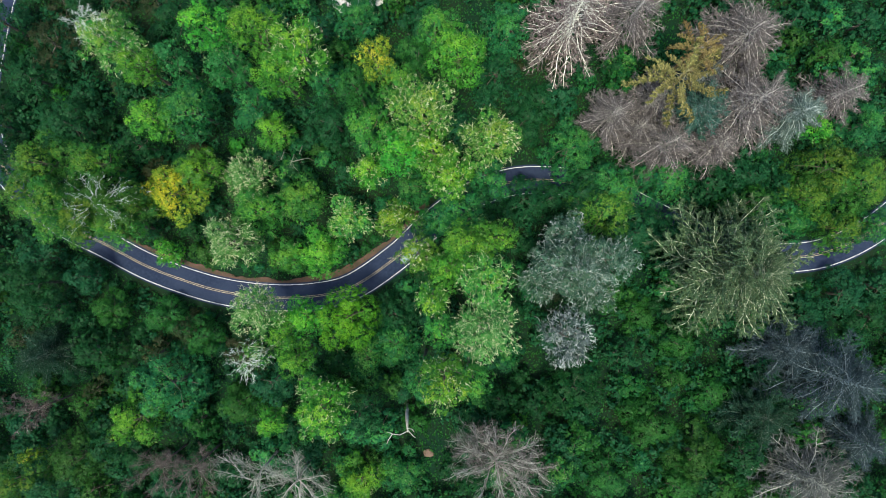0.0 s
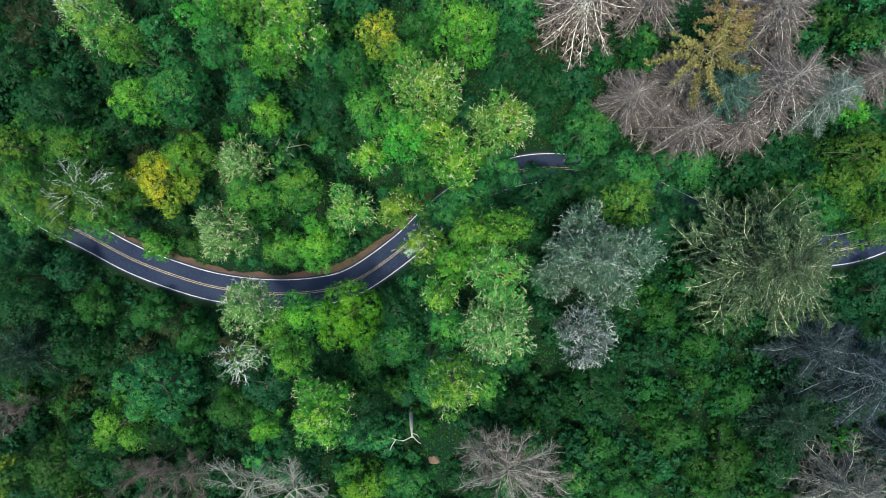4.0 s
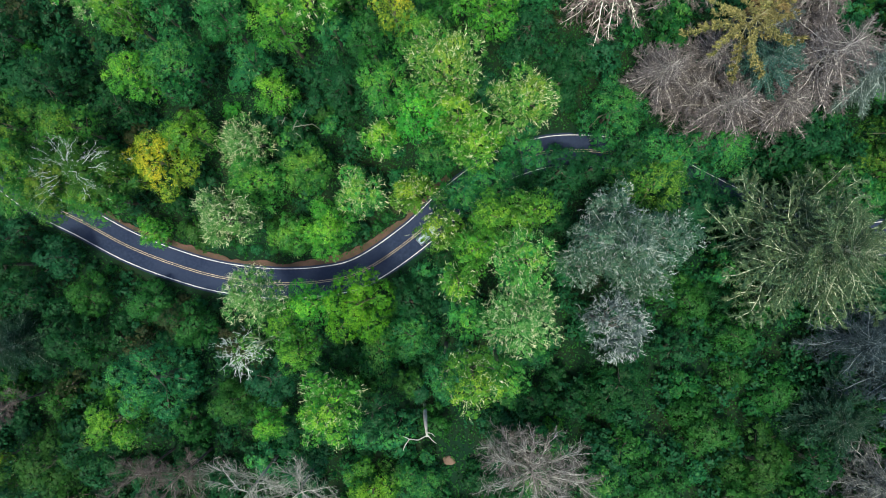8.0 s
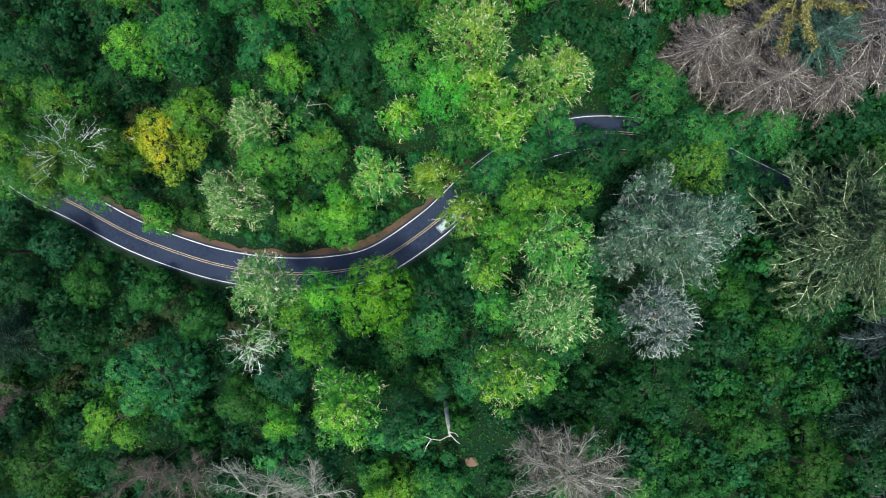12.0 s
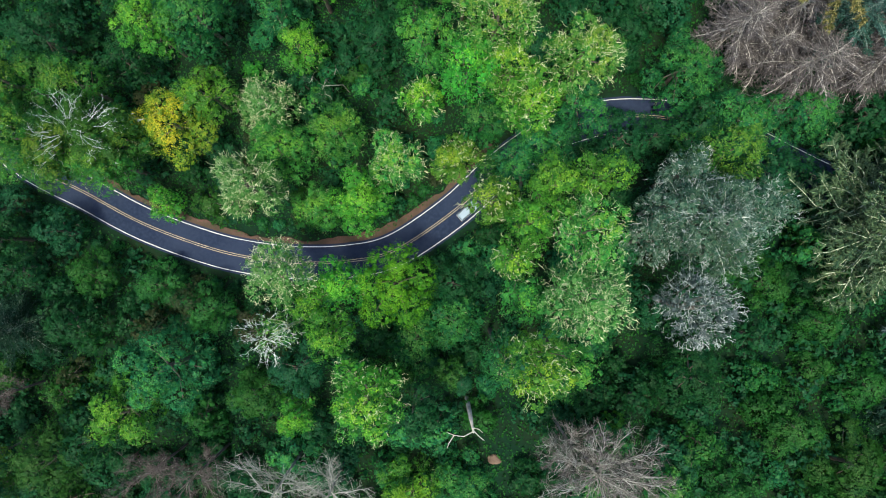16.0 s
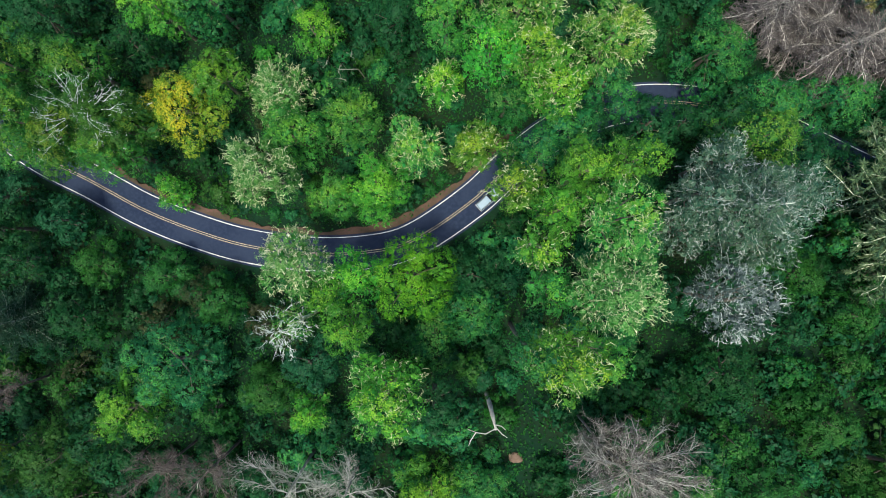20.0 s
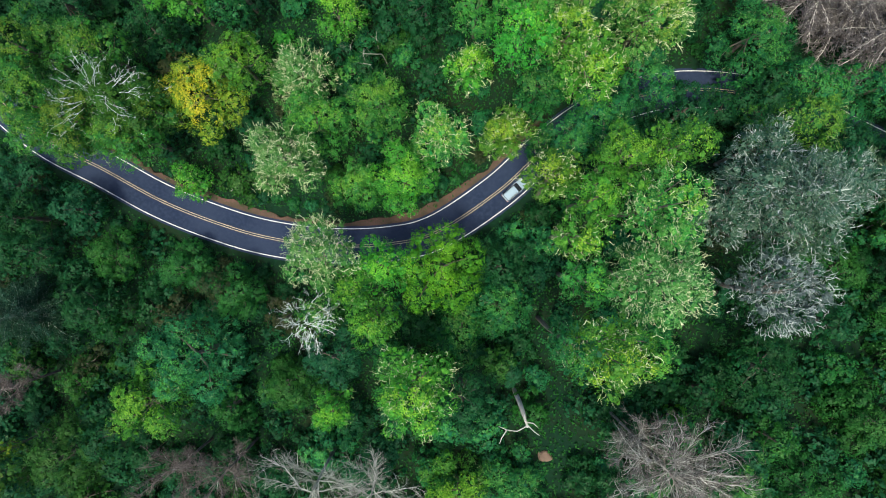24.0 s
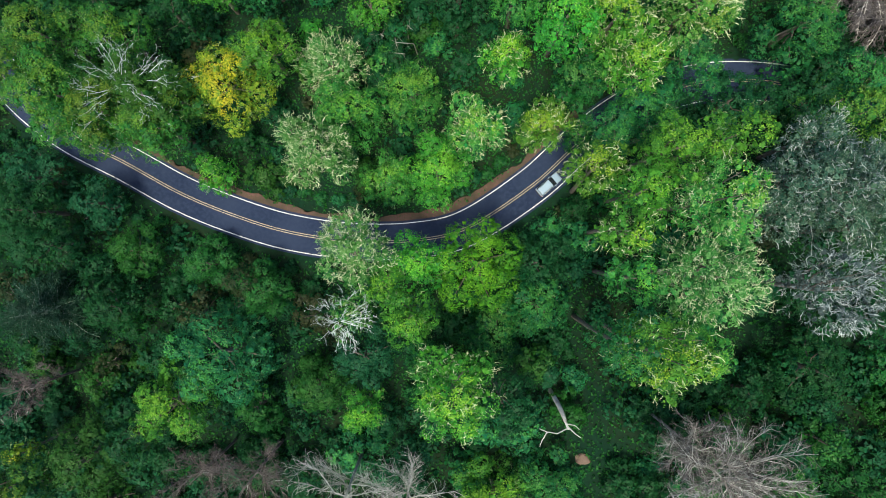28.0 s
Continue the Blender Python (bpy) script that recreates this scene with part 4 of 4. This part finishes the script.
broadleaf("green", 48.1, 14.8, 17.4, 7.0)
broadleaf("deep", 58.2, 14.4, 16.2, 5.6)
broadleaf("deep", 66.6, 16.0, 15.0, 4.9)
broadleaf("fresh", 34.3, 8.1, 19.7, 8.0)
broadleaf("green", 27.1, 21.5, 18.6, 6.4)
broadleaf("green", 36.4, 13.2, 18.1, 6.1)
broadleaf("deep", 17.8, 10.9, 15.0, 5.7)
broadleaf("deep", 24.1, 11.0, 12.6, 4.7)
broadleaf("deep", 30.0, 12.2, 15.8, 5.4)
broadleaf("green", 10.2, 14.3, 20.5, 4.3)
broadleaf("deep", 48.5, 3.5, 16.5, 4.4)
broadleaf("deep", 44.3, 5.9, 15.5, 4.2)
broadleaf("green", 54.2, 1.1, 17.4, 4.2)
broadleaf("deep", 33.1, 10.7, 16.9, 5.6)
broadleaf("green", 3.6, 7.7, 19.9, 5.5)
broadleaf("green", -0.5, 5.5, 17.4, 4.2)
broadleaf("deep", 42.1, 3.5, 17.2, 6.4)
broadleaf("deep", 32.4, 15.7, 15.0, 4.9)
broadleaf("deep", 18.6, 29.0, 14.0, 4.9)
broadleaf("deep", 11.7, 37.9, 15.1, 5.4)
broadleaf("green", 14.4, 47.1, 18.3, 5.7)
broadleaf("deep", 21.6, 32.7, 14.2, 5.4)
broadleaf("green", 73.9, 6.1, 16.9, 4.8)
broadleaf("olive", 49.5, -20.1, 18.0, 5.0)
broadleaf("olive", 48.3, -27.2, 17.4, 3.6)
broadleaf("olive", 41.8, -14.4, 16.1, 5.3)
broadleaf("olive", 55.9, -29.9, 17.1, 5.3)
broadleaf("olive", 42.7, -35.9, 17.5, 6.2)
broadleaf("olive", 51.1, -41.9, 17.7, 6.7)
broadleaf("olive", 47.9, -48.3, 16.1, 5.3)
broadleaf("deep", 60.5, -41.3, 15.4, 6.1)
broadleaf("olive", 33.9, -46.6, 14.4, 5.9)
broadleaf("lime", -17.4, -49.5, 16.2, 5.6)
broadleaf("green", -27.3, -30.4, 14.5, 3.7)
broadleaf("green", -7.9, -47.8, 14.3, 5.7)
broadleaf("deep", 84.2, -9.6, 16.6, 6.5)
broadleaf("deep", 77.6, -14.5, 15.1, 5.4)
broadleaf("deep", 90.7, -14.3, 17.4, 6.0)
broadleaf("deep", 68.4, -24.5, 14.2, 5.4)
broadleaf("moss", -89.3, -49.0, 20.2, 5.4)
broadleaf("deep", -91.2, -2.4, 11.2, 5.5)
broadleaf("olive", 66.0, -50.7, 16.1, 5.3)
broadleaf("silver", 25.3, -3.9, 34.6, 5.6)
broadleaf("silver", 32.2, -2.2, 31.8, 4.9)
broadleaf("silver", 21.2, -2.5, 30.7, 4.7)
broadleaf("silver", 24.8, 2.9, 26.6, 4.5)
broadleaf("silver", 29.5, -9.0, 29.5, 4.3)
broadleaf("silver", 19.3, -7.0, 26.5, 4.1)
broadleaf("moss", -85.8, 8.1, 12.0, 5.0)
broadleaf("moss", -81.5, 7.3, 10.8, 4.5)
broadleaf("moss", -77.5, 6.7, 9.5, 3.8)
broadleaf("moss", -80.6, 10.5, 15.1, 5.4)
conifer("bleached", 25.7, 45.5, 36.0, 10.7)
conifer("olive", 44.8, 32.6, 33.0, 8.6)
conifer("amber", 47.6, 37.3, 34.0, 6.4)
conifer("mauve", 35.0, 27.8, 24.0, 7.3)
conifer("mauve", 41.0, 25.4, 21.0, 7.2)
conifer("mauve", 44.0, 30.6, 24.0, 8.0)
conifer("blue", 51.0, 28.3, 29.0, 7.4)
conifer("mauve", 46.5, 21.9, 24.0, 8.5)
conifer("mauve", 60.4, 28.8, 32.0, 11.2)
conifer("mauve", 56.1, 21.7, 24.0, 6.9)
conifer("ash", 70.5, 27.0, 28.0, 6.6)
conifer("mauve", 61.5, 43.5, 27.0, 10.2)
conifer("mauve", 38.3, 47.2, 30.0, 8.2)
conifer("mauve", 79.6, 31.1, 28.0, 6.9)
broadleaf("ashen", 23.3, -16.4, 35.0, 5.3)
conifer("greygreen", 25.8, -4.0, 37.0, 8.4)
conifer("big", 56.8, -4.3, 38.0, 13.2)
conifer("blueash", 76.6, -25.1, 34.0, 11.1)
conifer("blueash", 69.7, -20.0, 26.0, 8.6)
conifer("darkgreen", 64.4, -33.7, 24.0, 9.2)
conifer("grey", 71.8, -44.9, 30.0, 10.5)
conifer("darkgreen", -87.7, -23.5, 17.0, 6.9)
conifer("bluegrey", 50.9, 33.6, 30.0, 6.1)
conifer("blueash", 82.8, -38.3, 28.0, 6.9)


MAUVE = (((0.078, 0.074, 0.067), (0.160, 0.154, 0.140)), ((0.046, 0.043, 0.04), (0.1058, 0.1, 0.09)))
dead_tree(10.0, -40.5, 33, 9.0, *MAUVE, "large dead tree with mauve-grey forking branches", limbs=20, fine=400, low=0.58, crusty=0.5)
dead_tree(6.5, -37.0, 31, 5.4, *MAUVE, "dead tree with mauve-grey bare branches", limbs=11, fine=420, low=0.6)
dead_tree(17.0, -43.5, 26, 5.0, *MAUVE, "dead tree with mauve-grey bare branches", limbs=10, fine=420)
ASHEN = (((0.10, 0.11, 0.095), (0.22, 0.235, 0.20)), ((0.045, 0.047, 0.042), (0.095, 0.097, 0.085)))
dead_tree(-30.0, -47.5, 25, 8.6, *ASHEN, "sparse dead tree with pale upright branches", limbs=11, fine=170, low=0.5)
dead_tree(-38.5, -47.0, 25, 8.0, *ASHEN, "sparse dead tree with pale upright branches", limbs=10, fine=150, low=0.5)
RUSTY = (((0.0574, 0.0493, 0.0425), (0.1071, 0.0935, 0.085)), ((0.0383, 0.0323, 0.0281), (0.0765, 0.0646, 0.0578)))
dead_tree(-52.5, -46.0, 24, 6.2, *RUSTY, "dead brown tree with fine dry twigs", limbs=11, fine=520, crusty=0.04)
dead_tree(-61.0, -46.5, 20, 5.0, *RUSTY, "dead brown tree with fine dry twigs", limbs=9, fine=520, crusty=0.04)
dead_tree(-89.0, -35.0, 18, 4.6, *RUSTY, "dead brown tree with fine dry twigs", limbs=10, fine=420, crusty=0.04)

for x, y, top in ((-100.5, 22.5, 13), (-102.5, 33, 14), (-101.5, 42, 14), (-99, 51, 13), (-96, 18.5, 14)):
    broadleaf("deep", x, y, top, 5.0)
PLACED[:0] = [(-8.0, -35.5, 3.0), (-8.5, -38.5, 3.0), (-3.2, -45.0, 2.5)]
for kind, x, y, top, r in (("deep", -12.5, -12.5, 7.5, 3.0), ("green", -8.0, -9.0, 7.5, 2.8), ("deep", -4.2, -5.6, 8.0, 2.6), ("deep", -6.5, -12.5, 8.5, 3.2), ("green", -2.0, -11.0, 9.0, 3.2), ("deep", -15.5, -16.5, 7.5, 3.0), ("deep", -9.2, -31.0, 12.5, 3.0)):
    broadleaf(kind, x, y, top, r, dense=0.8)

# medium trees that fill the gaps under the tall crowns
fill = np.random.default_rng(5)
for gx_ in np.arange(-107, 110, 8.6):
    for gy_ in np.arange(-64, 64, 8.2):
        x, y = gx_ + fill.uniform(-3, 3), gy_ + fill.uniform(-3, 3)
        gap_here = road_gap(x, y)[0][0]
        crowd = max(1 - math.hypot(x - a, y - b) / (c + 3.0) for a, b, c in PLACED[:170])
        if gap_here < 7.4 or crowd > 0.25:
            continue
        # duller kinds west and south-east put the dimmer light there into colour
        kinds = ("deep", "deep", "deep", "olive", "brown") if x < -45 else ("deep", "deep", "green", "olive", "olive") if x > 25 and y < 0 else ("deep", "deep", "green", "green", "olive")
        z = float(ground_z(x, y)[0])
        r = float(min(fill.uniform(3.2, 4.6), gap_here - 4.0))
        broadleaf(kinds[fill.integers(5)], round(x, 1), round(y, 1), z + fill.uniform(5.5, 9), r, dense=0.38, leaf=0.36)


# ---- snag, logs, stones ----
DRIFT = surface("weathered_wood", (0.28, 0.28, 0.26), (0.48, 0.48, 0.45), 1.6, bump=0.6, fine=(0.26, 0.25, 0.23))


def log(name, words, category, pts, rad, branches=(), thin=0.09):
    ob = tagged(new(name, tube_mesh(name, [(pts, rad)], DRIFT, 8)), words, category)
    for b in branches:
        put("branch", tube_mesh("branch", [(b, np.linspace(thin, thin * 0.4, len(b)))], DRIFT, 5), ob)
    return ob


sz = float(ground_z(-8.0, -35.0)[0])
log("snag", "broken white dead trunk leaning among shrubs", "dead trunk", [(-8.0, -35.0, sz - 0.3), (-7.8, -35.6, 12.5), (-7.6, -36.4, 15.4), (-7.3, -37.8, 18.0)], (0.38, 0.37, 0.34, 0.16),
    ([(-7.3, -37.7, 17.8), (-8.9, -38.4, 18.2), (-10.4, -38.1, 18.5), (-11.6, -37.6, 18.6)], [(-7.4, -37.5, 17.5), (-6.3, -38.4, 18.4), (-5.6, -38.8, 18.7)],
     [(-7.4, -37.3, 17.2), (-6.4, -37.2, 18.2), (-5.9, -37.6, 18.8)], [(-10.4, -38.1, 18.5), (-11.2, -39.2, 18.9), (-11.5, -40.0, 19.0)]), thin=0.10)
log("fallen_log", "grey fallen log lying on the road bank", "log", [(-58.4, -2.0, float(ground_z(-58.4, -2.0)[0]) + 0.1), (-56.2, -0.8, float(ground_z(-56.2, -0.8)[0]) + 0.25), (-54.0, 0.4, float(ground_z(-54.0, 0.4)[0]) + 0.2)], (0.16, 0.14, 0.09))
DULL = surface("dull_bark", (0.13, 0.15, 0.115), (0.24, 0.26, 0.205), 1.6)
sap = np.random.default_rng(77)
for x, y, h in ((-34.0, 21.5, 12), (-32.2, 23.6, 13), (-36.4, 22.6, 12), (-30.6, 21.0, 11), (-34.8, 19.4, 11)):
    z = float(ground_z(x, y)[0])
    a = sap.uniform(0, 6.3)
    tip = (x + 3.4 * math.cos(a), y + 3.4 * math.sin(a), z + h)
    mid = (x + 0.5 * math.cos(a) + sap.normal(0, 0.2), y + 0.5 * math.sin(a) + sap.normal(0, 0.2), z + h * 0.5)
    sapling = thing("bare_sapling", x, y, z, "thin bare leaning sapling with dull bark", "sapling")
    local = [np.array(p) - (x, y, z) for p in ((x, y, z - 0.2), mid, tip)]
    put("trunk", tube_mesh("trunk", [(local, (0.11, 0.09, 0.05))], DULL, 6), sapling)
    for k in range(4):
        root = local[1] + (local[2] - local[1]) * (0.2 + 0.2 * k)
        put("branch", tube_mesh("branch", twig_paths(sap, root, (math.cos(a + 2.1 * k), math.sin(a + 2.1 * k), 0.6), sap.uniform(1.0, 2.2), 0.022, 0.2)[:1], DULL, 4), sapling)
for kind, x, y, top, r in (("deep", -33.5, 19.0, 8, 2.6), ("deep", -30.0, 25.5, 8, 2.8), ("green", -27.0, 20.5, 7.5, 2.4), ("deep", -24.0, 24.0, 8, 2.8), ("deep", -36.5, 27.5, 8, 2.8), ("deep", -22.0, 18.0, 7.5, 2.4), ("deep", -38.5, 21.5, 7.5, 2.4)):
    broadleaf(kind, x, y, top, r, dense=0.7, leaf=0.28)


def boulder(x, y, r, m, words, flat=0.55):
    z = float(ground_z(x, y)[0])
    bm = bmesh.new()
    bmesh.ops.create_icosphere(bm, subdivisions=3, radius=1)
    for v in bm.verts:
        k = 1 + 0.28 * noise.noise(v.co * 1.3 + Vector((x, y, 0))) + 0.10 * noise.noise(v.co * 4.1)
        v.co = Vector((v.co.x * r * 1.25 * k, v.co.y * r * k, v.co.z * r * flat * k))
    me = bpy.data.meshes.new("boulder")
    bm.to_mesh(me)
    bm.free()
    me.materials.append(m)
    ob = tagged(new("boulder", me), words, "boulder")
    ob.location = (x, y, z + r * flat * 0.25)
    return ob


boulder(-22.5, 59.0, 3.4, STONE, "large pale grey boulder in a forest clearing")
boulder(-17.0, 60.0, 2.8, STONE, "large pale grey boulder in a forest clearing")
TAN_STONE = surface("tan_stone", (0.07, 0.048, 0.034), (0.12, 0.085, 0.062), 0.9)
boulder(-3.2, -45.0, 0.9, TAN_STONE, "reddish-brown boulder among low shrubs")


# ---- understorey shrubs ----
def shrub_model(kind, r, h, seed):
    rng = np.random.default_rng(seed)
    ob = new("shrub")
    tagged(ob, {"green": "mid-green leafy shrub on the forest floor", "deep": "dark blue-green shrub on the shaded forest floor", "olive": "dull olive shrub on the forest floor",
                "lime": "yellow-green shrub on the forest floor", "brown": "reddish-brown dry shrub on the forest floor"}[kind], "shrub", "understorey shrubs")
    me, lc, lr, _ = crown_mesh("foliage", rng, r, r * 0.8, (0, 0, h), int(130 * r * r), 0.32, LEAF[kind], skirt=1.4)
    put("foliage", me, ob)
    for i in range(3):
        b = lc[i]
        put("stem", tube_mesh("stem", [([(0.1 * i, 0, -0.4), b * (0.4, 0.4, 0.55), b], (0.07, 0.05, 0.02))], BARK, 4), ob)
    return ob


MODELS = [shrub_model(k, r, h, s) for k, r, h, s in (("deep", 2.6, 3.6, 1), ("deep", 3.2, 5.0, 2), ("green", 2.4, 3.2, 3), ("green", 3.0, 4.6, 4), ("olive", 2.5, 3.4, 5), ("olive", 3.1, 4.4, 6), ("lime", 2.2, 3.0, 7), ("brown", 2.5, 3.4, 8))]
rng = np.random.default_rng(77)
used = set()
rest = []
for gx_ in np.arange(-108, 112, 6.0):
    for gy_ in np.arange(-66, 66, 5.6):
        x, y = gx_ + rng.uniform(-2.8, 2.8), gy_ + rng.uniform(-2.6, 2.6)
        if road_gap(x, y)[0][0] < 7.6 or math.hypot(x + 3.2, y + 45) < 4.2:
            continue
        west = x < -45
        right = x > 30 and y < 0
        p = (0.3, 0.28, 0.12, 0.1, 0.08, 0.04, 0.02, 0.06) if west else (0.2, 0.18, 0.14, 0.12, 0.16, 0.14, 0.02, 0.04) if right else (0.2, 0.2, 0.2, 0.18, 0.08, 0.05, 0.05, 0.04)
        i = int(rng.choice(8, p=p))
        z = float(ground_z(x, y)[0])
        m = pose(x, y, z, 0, 0, rng.uniform(0, 360)) @ Matrix.Scale(rng.uniform(0.8, 1.25), 4)
        if not (-92 < x < 78 and -52 < y < 46) or rng.random() < 0.55:
            rest.append((x, y, z, i))
            continue
        if i in used:
            ob = copy_thing(MODELS[i], m)
        else:
            ob = MODELS[i]
            used.add(i)
        ob.matrix_basis = m

# low bushes along both edges of the road
for k in range(8, len(CENTRE) - 8, 3):
    for side in (-1, 1):
        if rng.random() < 0.3 or not -104 < CENTRE[k][0] < 92:
            continue
        off = (rng.uniform(5.6, 7.0) if side < 0 else rng.uniform(6.2, 7.6)) * side
        x, y = CENTRE[k][:2] + SIDE[k][:2] * off
        if road_gap(x, y)[0][0] < 5.3:
            continue
        copy_thing(MODELS[int(rng.choice(8, p=(0.26, 0.1, 0.3, 0.08, 0.16, 0.02, 0.04, 0.04)))], pose(x, y, float(ground_z(x, y)[0]), 0, 0, rng.uniform(0, 360))).scale = (0.52, 0.52, rng.uniform(0.4, 0.6))

tips, backs = [], []
for x, y, z, i in rest:
    r = rng.uniform(2.4, 3.6)
    lc, lr, v = crown_lobes(rng, r, r * 0.8, 1.4)
    lift = np.array((x, y, z + r * 1.3))
    pos, nrm, _ = crown_shell(rng, lc, lr, v, 170, 1.0, 0.26)
    tips.append(leaf_tips(rng, pos + lift, nrm, 0.52))
    pos, nrm, _ = crown_shell(rng, lc, lr * 0.78, v, 60, 1.0, 0.15)
    backs.append(leaf_cards(rng, pos + lift, nrm, 0.75, 0.6))
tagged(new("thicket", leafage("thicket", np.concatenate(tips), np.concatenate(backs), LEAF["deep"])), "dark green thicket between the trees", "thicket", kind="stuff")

# low herbs and ferns on the forest floor
k = 150000
px, py = rng.uniform(-112, 114, k), rng.uniform(-68, 68, k)
gap, _ = road_gap(px, py)
keep = (gap > 4.0) & (rng.random(k) < smooth((gap - 3.8) / 1.6))
px, py = px[keep], py[keep]
pos = np.stack([px, py, ground_z(px, py) + rng.uniform(0.03, 0.6, len(px)) ** 1.5], 1)
nrm = unit(rng.normal(size=pos.shape) * 0.5 + (0, 0, 0.8))
tagged(new("undergrowth", leafage("undergrowth", leaf_tips(rng, pos, nrm, 0.42), np.zeros((0, 4, 3)), LEAF["olive"])), "low green herbs and ferns on the forest floor", "undergrowth", kind="stuff")

# the woods going on past the stretch that is flown over
tips, backs = [], []
far = 0
while far < 620:
    x, y = rng.uniform(-300, 300), rng.uniform(-260, 260)
    if (abs(x) < 110 and abs(y) < 66) or road_gap(x, y)[0][0] < 8:
        continue
    far += 1
    r, h = rng.uniform(5, 8), rng.uniform(12, 20)
    lc, lr, v = crown_lobes(rng, r, r * 1.2)
    lift = np.array((x, y, h + float(hills(np.array([x]), np.array([y]))[0])))
    pos, nrm, _ = crown_shell(rng, lc, lr, v, 90, 1.0, 0.35)
    tips.append(leaf_tips(rng, pos + lift, nrm, 1.4))
    pos, nrm, _ = crown_shell(rng, lc, lr * 0.84, v, 30, 1.0, 0.2)
    backs.append(leaf_cards(rng, pos + lift, nrm, 2.4, 1.9))
tagged(new("far_woods", leafage("far_woods", np.concatenate(tips), np.concatenate(backs), LEAF["green"])), "green woods stretching away on all sides", "woods", kind="stuff")
